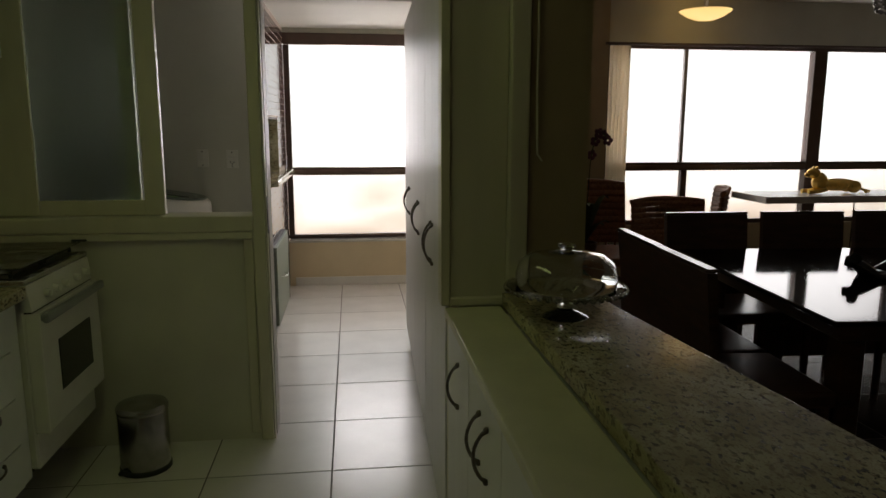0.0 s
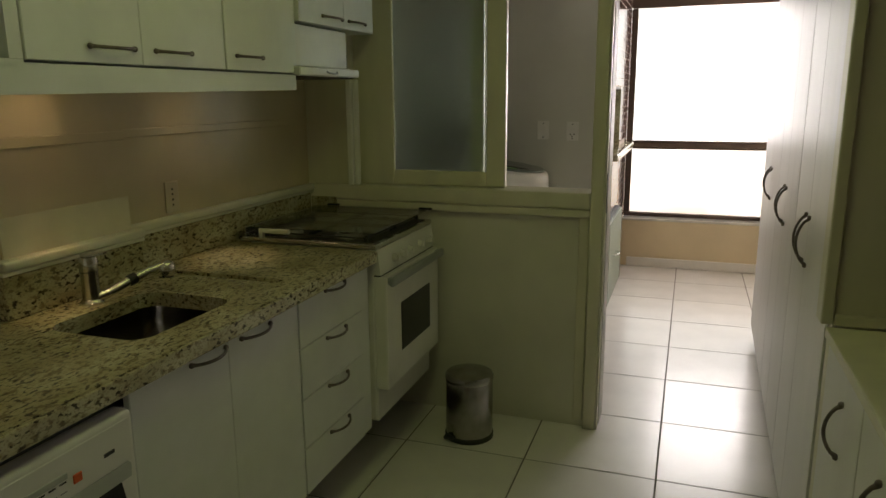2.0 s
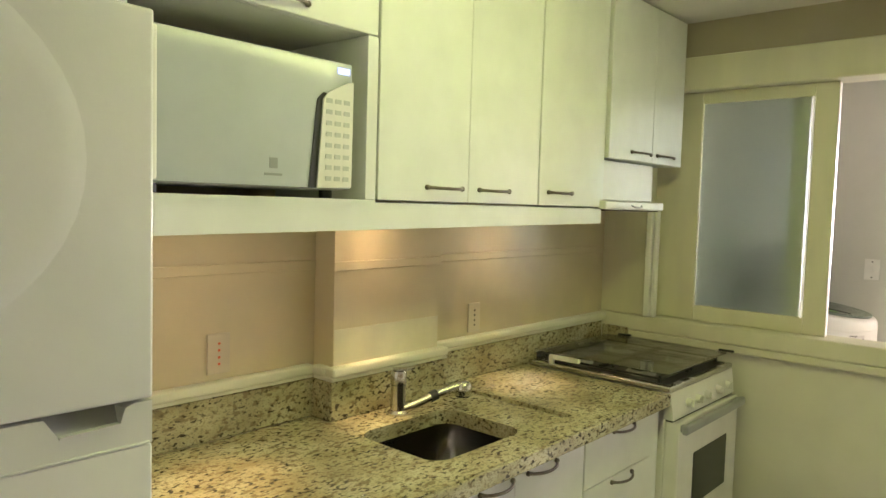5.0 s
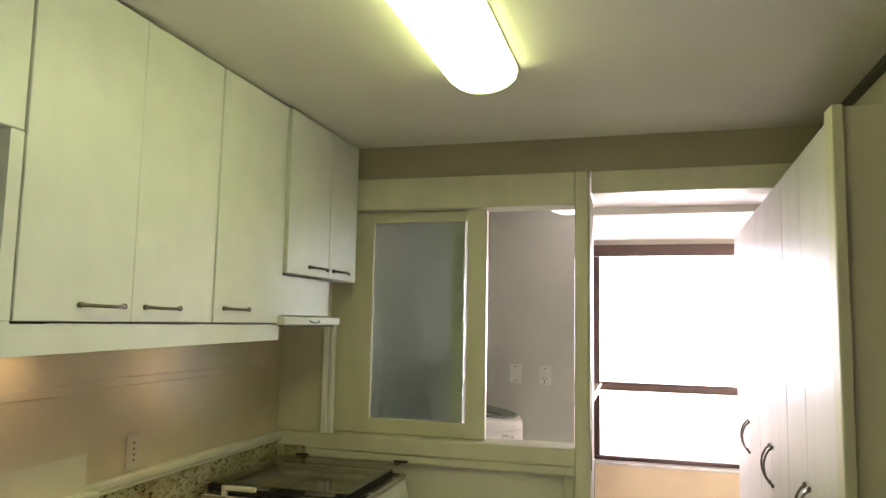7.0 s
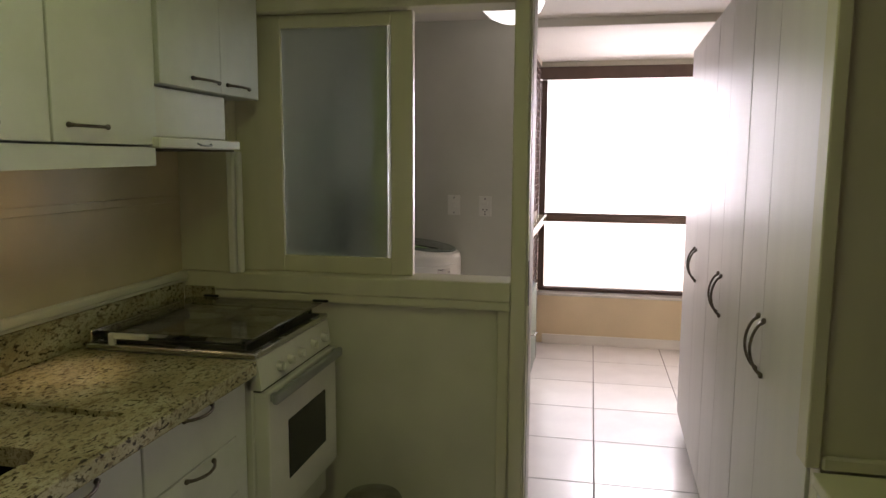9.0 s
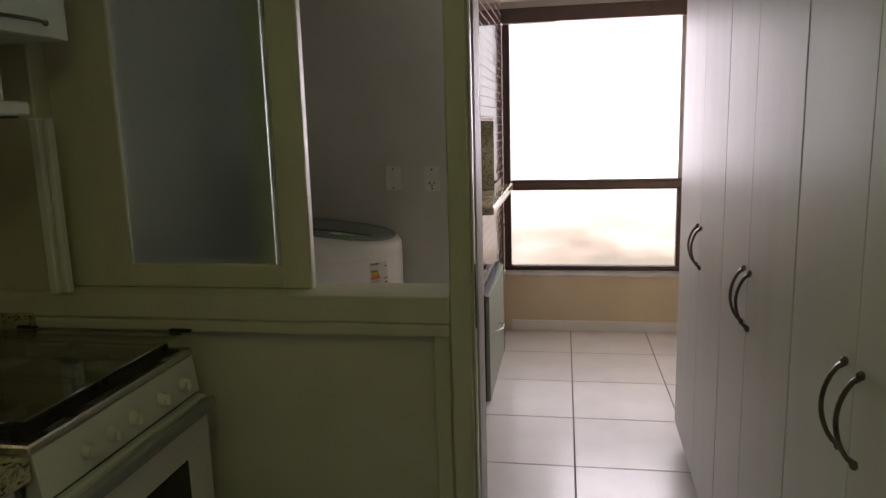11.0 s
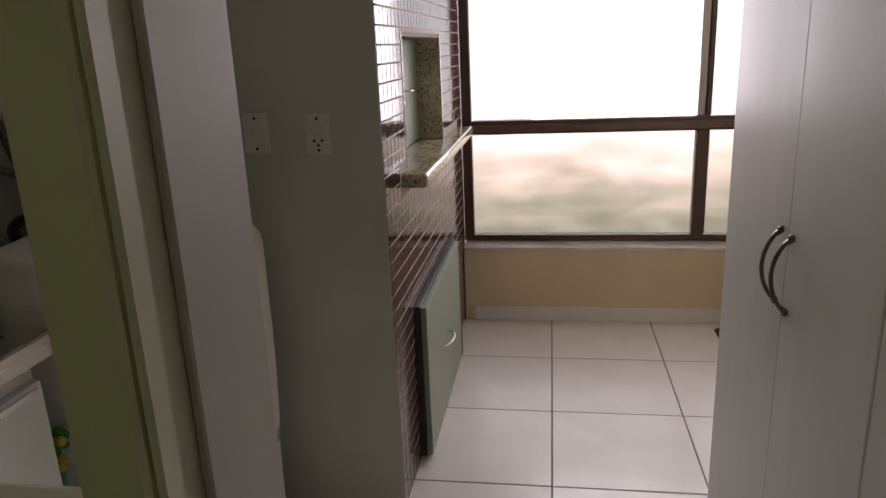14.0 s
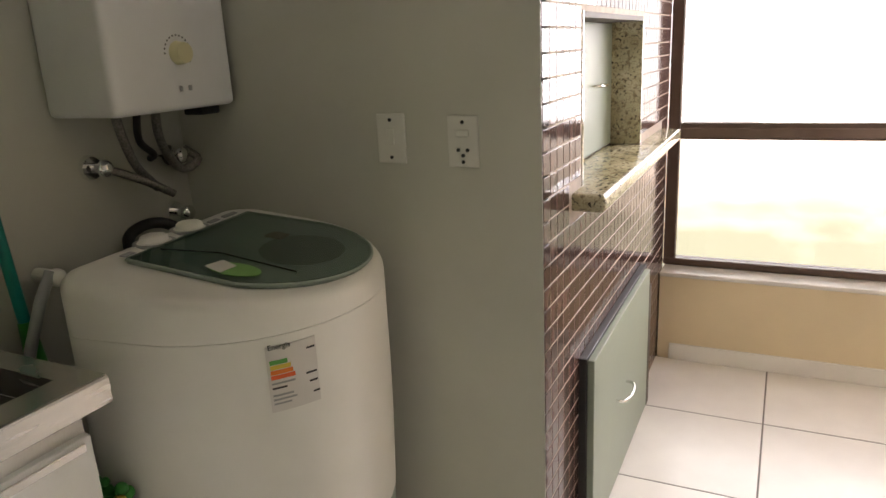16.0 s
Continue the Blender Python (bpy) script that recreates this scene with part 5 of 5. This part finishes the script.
# ---- dining room ----
cs = thing("cake_stand", (0.598, 1.905, 0.915), "clear glass cake stand with a domed lid on the bar", "cake stand")
part("plate", lathe(bmesh.new(), (0.598, 1.905, 0.915), [(0.06, 0), (0.052, 0.006), (0.022, 0.018), (0.018, 0.05), (0.03, 0.066), (0.145, 0.073), (0.152, 0.080), (0.142, 0.081), (0.0, 0.079)], 40), GLASS, cs, smooth=60)
bm = bmesh.new()
for k in range(44):
    a = 2 * math.pi * k / 44
    ball(bm, (0.598 + 0.152 * math.cos(a), 1.905 + 0.152 * math.sin(a), 0.992), 0.0075, u=8, v=6)
part("beaded_rim", bm, GLASS, cs, smooth=60)
prof = [(0.128, 0.083), (0.129, 0.115), (0.120, 0.145), (0.095, 0.162), (0.05, 0.171), (0.018, 0.174), (0.012, 0.178), (0.024, 0.184), (0.022, 0.190), (0.0, 0.192)]
inner = [(max(r - 0.003, 0), h - 0.003) for r, h in prof[:6]]
part("dome", lathe(bmesh.new(), (0.598, 1.905, 0.915), [(0.0, 0.169)] + inner[4::-1] + prof, 40), GLASS, cs, "clear glass dome", smooth=60)


# Chair top rails: slightly lighter and glossier than the dark wood.
CHAIRTOP = plain("lighter_chair_edge", (0.10, 0.07, 0.05), 0.22)
BLOSSOM = plain("purple_blossom", (0.10, 0.03, 0.06), 0.6)


def dining_chair(at):
    x, y = at
    c = thing("dining_chair", (x, y, 0), "dark wooden dining chair with a leather back", "chair", "chairs round the table")
    part("seat", B(x - 0.23, x + 0.23, y - 0.23, y + 0.20, 0.42, 0.48, bevel=0.015, seg=2), DKWOOD, c)
    bm = bmesh.new()
    lv = []
    for z, dy in ((0.10, 0.0), (0.50, 0.0), (0.70, 0.012), (0.915, 0.035)):
        lv.append([(x - 0.235, y + 0.205 + dy, z), (x + 0.235, y + 0.205 + dy, z), (x + 0.235, y + 0.240 + dy, z), (x - 0.235, y + 0.240 + dy, z)])
    part("backrest", loft(bm, lv), DKWOOD, c)
    part("top_rail", B(x - 0.238, x + 0.238, y + 0.238, y + 0.279, 0.916, 0.930, bevel=0.004), CHAIRTOP, c)
    for dx in (-0.20, 0.20):
        part("leg", C((x + dx, y - 0.20, 0), (x + dx, y - 0.20, 0.42), 0.018, 0.022, n=10), DKWOOD, c)
        part("leg", C((x + dx, y + 0.225, 0), (x + dx, y + 0.215, 0.52), 0.018, 0.022, n=10), DKWOOD, c)
    return c


first = dining_chair((2.00, 3.60))
copy_thing(first, pose(2.545, 3.58, 0, 0, 0, -3))
copy_thing(first, pose(3.09, 3.56, 0, 0, 0, -4))
for x, y in ((1.515, 2.585), (1.545, 3.065)):
    copy_thing(first, pose(x, y, 0, 0, 0, 87))
for x in (2.45, 3.05):
    copy_thing(first, pose(x, 2.10, 0, 0, 0, 176))

tb = thing("dining_table", (1.655, 2.29, 0), "dining table with a black glass top", "table")
part("tabletop", B(1.655, 3.555, 2.29, 3.70, 0.735, 0.755, bevel=0.004), BLACK, tb, "polished black glass top")
part("apron", B(1.73, 3.48, 2.37, 3.62, 0.66, 0.734, bevel=0.004), DKWOOD, tb)
for x in (1.80, 3.41):
    for y in (2.44, 3.55):
        part("leg", B(x - 0.045, x + 0.045, y - 0.045, y + 0.045, 0, 0.66, bevel=0.006), DKWOOD, tb)
tb.rotation_euler.z = radians(-4.5)
tr = thing("centrepiece", (2.45, 2.98, 0.755), "black curved bowl centrepiece on the table", "bowl")
bm = bmesh.new()
pts = [(2.25 + 0.30 * s, 2.95 + 0.10 * math.sin(math.pi * s), 0.80 + 0.045 * math.cos(2 * math.pi * s)) for s in [k / 14 for k in range(15)]]
tube(bm, pts, 0.022, 10)
tube(bm, [(x, 2 * 2.98 - y, z - 0.02) for x, y, z in pts], 0.024, 10)
part("loop", bm, BLACK, tr, smooth=60)
part("foot", lathe(bmesh.new(), (2.40, 2.97, 0.755), [(0.09, 0), (0.10, 0.012), (0.07, 0.03)], 24), BLACK, tr, smooth=50)
tr.location.x -= 0.07
tr.location.y -= 0.05


def wicker_chair(x, y):
    c = thing("wicker_chair", (x, y, 0), "brown woven wicker chair by the window", "chair", "wicker chairs")
    part("seat", B(x - 0.25, x + 0.25, y - 0.24, y + 0.22, 0.40, 0.46, bevel=0.02, seg=2), WICKER, c)
    for k in range(9):
        z = 0.50 + 0.042 * k
        pts = [(x + 0.27 * s, y + 0.22 - 0.07 * s * s + 0.10 * (z - 0.5), z) for s in (-1, -0.66, -0.33, 0, 0.33, 0.66, 1)]
        part("strand", tube(bmesh.new(), pts, 0.0236, 6), WICKER, c, smooth=60)
    for k in range(11):
        s = -1 + 0.2 * k
        part("upright", tube(bmesh.new(), [(x + 0.27 * s, y + 0.215 - 0.07 * s * s, 0.46), (x + 0.275 * s, y + 0.255 - 0.07 * s * s, 0.86)], 0.008, 6), WICKER, c)
    part("top_rail", tube(bmesh.new(), [(x + 0.28 * s, y + 0.262 - 0.07 * s * s, 0.872 - 0.02 * s * s) for s in (-1, -0.66, -0.33, 0, 0.33, 0.66, 1)], 0.02, 8), WICKER, c, smooth=60)
    for dx in (-0.21, 0.21):
        for dy in (-0.2, 0.19):
            part("leg", C((x + dx, y + dy, 0), (x + dx, y + dy, 0.42), 0.018, 0.022, n=10), DKWOOD, c)
    return c


wc = wicker_chair(2.34, 4.88)
copy_thing(wc, pose(3.04, 6.02, 0, 0, 0, -112))
copy_thing(wc, pose(1.79, 4.93, 0, 0, 0, 12) @ Matrix.Scale(1.14, 4))

co_t = thing("console_table", (4.3, 5.55, 0), "glass console table with a pale stone top", "table")
part("top", B(3.25, 5.20, 5.30, 5.82, 0.80, 0.855, bevel=0.004), STONE, co_t)
for x in (4.05, 4.95):
    part("glass_leg", B(x, x + 0.30, 5.36, 5.38, 0, 0.799, bevel=0.002), GLASS, co_t, "clear glass leg panel")
bm = bmesh.new()
# gilded reclining cat figure
ball(bm, (4.02, 5.55, 0.925), 0.085, (2.1, 0.75, 0.62))
ball(bm, (3.86, 5.55, 0.95), 0.07, (0.9, 0.8, 1.1))
ball(bm, (3.80, 5.55, 1.02), 0.05, (1.15, 0.85, 0.9))
ball(bm, (3.755, 5.55, 1.005), 0.026, (1.2, 0.9, 0.8))
for dy in (-0.022, 0.022):
    ball(bm, (3.815, 5.55 + dy, 1.063), 0.014)
    tube(bm, [(3.90, 5.55 + 2 * dy, 0.89), (3.80, 5.55 + 2 * dy, 0.872), (3.74, 5.55 + 2 * dy, 0.872)], 0.017)
    ball(bm, (4.14, 5.55 + 2 * dy, 0.91), 0.05, (1.3, 0.5, 1.0))
tube(bm, [(4.17, 5.55, 0.91), (4.24, 5.53, 0.885), (4.27, 5.50, 0.872), (4.22, 5.47, 0.870)], 0.012)
solo("statuette", bm, GOLD, "gilded reclining feline statuette on the console", "statue", smooth=60)

og = thing("orchid", (1.78, 5.0, 0), "orchid in a pot on a dark pedestal", "plant")
part("pedestal", B(1.66, 1.90, 4.88, 5.12, 0, 0.42, bevel=0.006), DKWOOD, og)
part("pot", lathe(bmesh.new(), (1.78, 5.0, 0.42), [(0.06, 0), (0.085, 0.12), (0.09, 0.16), (0.078, 0.16), (0.07, 0.13)], 24), DKWOOD, og, smooth=50)
rnd = random.Random(8)
for k in range(9):
    a, ln, up = 2 * math.pi * k / 9 + 0.3, rnd.uniform(0.16, 0.30), rnd.uniform(0.10, 0.34)
    bm = bmesh.new()
    rows = []
    for j in range(7):
        s = j / 6
        w = 0.032 * math.sin(math.pi * (0.08 + 0.92 * s)) + 0.002
        cx, cy, cz = 1.78 + math.cos(a) * ln * s, 5.0 + math.sin(a) * ln * s, 0.57 + up * math.sin(1.9 * s)
        rows.append([bm.verts.new((cx - math.sin(a) * w * t, cy + math.cos(a) * w * t, cz + 0.008 * abs(t))) for t in (-1, 0, 1)])
    for r0, r1 in zip(rows, rows[1:]):
        for q in (0, 1):
            bm.faces.new((r0[q], r0[q + 1], r1[q + 1], r1[q]))
    part("leaf", bm, LEAF, og, smooth=60)
for dx, top in ((-0.04, 1.60), (0.05, 1.36)):
    st_pts = [(1.78, 5.0, 0.56), (1.77 + dx * 0.4, 5.0, 0.95), (1.75 + dx, 4.98, top - 0.15), (1.76 + dx * 1.6, 4.96, top), (1.80 + dx * 2.0, 4.95, top - 0.05)]
    sp = spline(st_pts)
    part("stem", tube(bmesh.new(), sp, 0.004, 6), LEAF, og)
    for j in range(5):
        p = sp[-1 - 3 * j]
        bm = bmesh.new()
        for q in range(5):
            a = 2 * math.pi * q / 5
            ball(bm, (p[0] + 0.022 * math.cos(a), p[1], p[2] - 0.012 + 0.022 * math.sin(a)), 0.016, (1, 0.3, 1), u=8, v=6)
        part("blossom", bm, BLOSSOM, og, smooth=60)

og.location.x -= 0.08

bm = bmesh.new()
rows = []
for k in range(41):
    s = k / 40
    rows.append([bm.verts.new((2.345 + 0.20 * s, 6.41 + 0.022 * math.sin(s * 34) , z)) for z in (0.03, 2.10)])
for r0, r1 in zip(rows, rows[1:]):
    bm.faces.new((r0[0], r1[0], r1[1], r0[1]))
bmesh.ops.solidify(bm, geom=bm.faces[:], thickness=0.004)
cu = thing("curtain", (2.47, 6.41, 0.03), "cream curtain gathered beside the dining window", "curtain")
part("cloth", bm, CURTAIN, cu, smooth=60)
part("rod", C((2.30, 6.40, 2.115), (6.2, 6.40, 2.115), 0.012), BRONZE, cu)

dl = thing("ceiling_light", (3.07, 6.12, 2.28), "amber glass bowl ceiling light, lit", "lamp")
part("bowl", lathe(bmesh.new(), (3.07, 6.12, 2.28), [(0, 0), (0.08, 0.008), (0.15, 0.035), (0.21, 0.075), (0.215, 0.082)], 36), WARM, dl, "glowing amber glass bowl", smooth=60)
part("stem", C((3.07, 6.12, 2.36), (3.07, 6.12, 2.52), 0.02), CHROME, dl)

ch = thing("chandelier", (2.80, 3.3, 2.0), "crystal bead chandelier over the dining table", "lamp")
part("rod", C((2.80, 3.3, 2.05), (2.80, 3.3, 2.52), 0.008), CHROME, ch)
for r, z in ((0.30, 2.12), (0.20, 2.02)):
    part("ring", tube(bmesh.new(), [(2.80 + r * math.cos(2 * math.pi * k / 32), 3.3 + r * math.sin(2 * math.pi * k / 32), z) for k in range(33)], 0.006, 6), CHROME, ch)
bm = bmesh.new()
for r, z, nn, drop in ((0.30, 2.12, 40, 7), (0.20, 2.02, 28, 5), (0.10, 1.98, 14, 4)):
    for k in range(nn):
        a = 2 * math.pi * k / nn
        for j in range(drop):
            bmesh.ops.create_icosphere(bm, subdivisions=1, radius=0.012, matrix=Matrix.Translation((2.80 + (r - 0.006 * j) * math.cos(a), 3.3 + (r - 0.006 * j) * math.sin(a), z - 0.008 - 0.026 * j)))
tagged(part("crystals", bm, plain("crystal_beads", (0.55, 0.53, 0.52), 0.08, 0.7, vary=0.3, scale=60), ch, "faceted crystal beads"), kind="stuff")

# ---- mosaic tiles ----
def tile_mesh(w, d, h, material, name, inset=0.003):
    """A flat tile with a soft edge: w along x, d along y, top at z = h."""
    bm = bmesh.new()
    levels = [[(x, y, 0) for x, y in ((-w / 2, -d / 2), (w / 2, -d / 2), (w / 2, d / 2), (-w / 2, d / 2))]]
    levels.append([(x, y, h - inset * 0.5) for x, y, _ in levels[0]])
    levels.append([(x * (1 - 2 * inset / w), y * (1 - 2 * inset / d), h) for x, y, _ in levels[0]])
    loft(bm, levels)
    bmesh.ops.recalc_face_normals(bm, faces=bm.faces[:])
    me = bpy.data.meshes.new(name)
    bm.to_mesh(me)
    bm.free()
    me.materials.append(material)
    return me


MP, MS = 0.0505, 0.0455
MT = tile_mesh(MS, MS, 0.0022, MOSAIC, "tile", 0.0008)
rest_v, rest_f = [], []
rnd = random.Random(2)
lift = Matrix.Rotation(radians(90), 4, "Y")
for i in range(34):
    for j in range(44):
        yc, zc = 4.764 + MP * (i + 0.5), 0.003 + MP * (j + 0.5)
        if NY0 - 0.02 < yc < NY1 + 0.02 and NZ0 - 0.07 < zc < NZ1 + 0.02 or zc > 2.19:
            continue
        if 5.06 < yc < 5.94 and zc < 0.565 or 4.98 < yc < 6.31 and 0.97 < zc < 1.04:
            continue
        if yc < 5.28 and 0.30 < zc < 1.80:
            t = new("tile", MT)
            t.parent = mosaic
            t.matrix_parent_inverse = Matrix.Translation(mosaic.location).inverted()
            t.matrix_basis = pose(MX - 0.001, yc, zc) @ Euler((rnd.uniform(-0.006, 0.006), radians(90) + rnd.uniform(-0.006, 0.006), 0)).to_matrix().to_4x4()
        else:
            k = len(rest_v)
            h = MS / 2
            ty, tz = rnd.uniform(-0.00015, 0.00015), rnd.uniform(-0.00015, 0.00015)
            for xx, g in ((MX - 0.001, 0), (MX + 0.0008, 0), (MX + 0.0012, 0.0008)):
                for a, c in ((-1, -1), (1, -1), (1, 1), (-1, 1)):
                    rest_v.append((xx + (a * ty + c * tz if g else 0), yc + a * (h - g), zc + c * (h - g)))
            for q in (0, 4):
                for s in range(4):
                    rest_f.append((k + q + s, k + q + (s + 1) % 4, k + q + 4 + (s + 1) % 4, k + q + 4 + s))
            rest_f.append((k + 8, k + 9, k + 10, k + 11))
me = bpy.data.meshes.new("mosaic_rest")
me.from_pydata(rest_v, [], rest_f)
MOSAIC2 = plain("dark_brown_mosaic_field", (0.085, 0.050, 0.042), 0.10, vary=0.35, scale=22, bump=0.02)
MOSAIC2.node_tree.nodes["Principled BSDF"].inputs["IOR"].default_value = 1.23
me.materials.append(MOSAIC2)
ob = new("mosaic_field", me)
ob.parent = mosaic
ob.matrix_parent_inverse = Matrix.Translation(mosaic.location).inverted()
tagged(ob, "further small brown mosaic tiles", kind="stuff")

# ---- floor tiles ----
floor_ob = bpy.data.objects["floor"]
full = tile_mesh(PITCH - 0.006, PITCH - 0.006, 0.008, TILE, "tile", 0.0015)
sizes = {}
rnd = random.Random(6)


def lay(x0, x1, y0, y1, material=TILE):
    ix0, ix1 = math.floor((x0 - GX) / PITCH), math.ceil((x1 - GX) / PITCH)
    iy0, iy1 = math.floor((y0 - GY) / PITCH), math.ceil((y1 - GY) / PITCH)
    for i in range(ix0, ix1):
        for j in range(iy0, iy1):
            a0, a1 = max(x0, GX + PITCH * i), min(x1, GX + PITCH * (i + 1))
            b0, b1 = max(y0, GY + PITCH * j), min(y1, GY + PITCH * (j + 1))
            w, d = round(a1 - a0, 3), round(b1 - b0, 3)
            if w < 0.02 or d < 0.02:
                continue
            if (w, d, material.name) not in sizes:
                sizes[w, d, material.name] = full if w == d == PITCH and material is TILE else tile_mesh(w - 0.006, d - 0.006, 0.008, material, "tile", 0.0015)
            t = new("tile", sizes[w, d, material.name])
            t.parent = floor_ob
            t.matrix_basis = pose((a0 + a1) / 2, (b0 + b1) / 2, -0.0075 + rnd.uniform(-0.0003, 0.0003), rnd.uniform(-0.03, 0.03), rnd.uniform(-0.03, 0.03))


lay(-1.66, 0.56, -1.57, 3.43)
lay(-1.50, 1.05, 3.43, 6.40)
lay(0.745, 6.30, -0.57, 6.43, DKFLOOR)
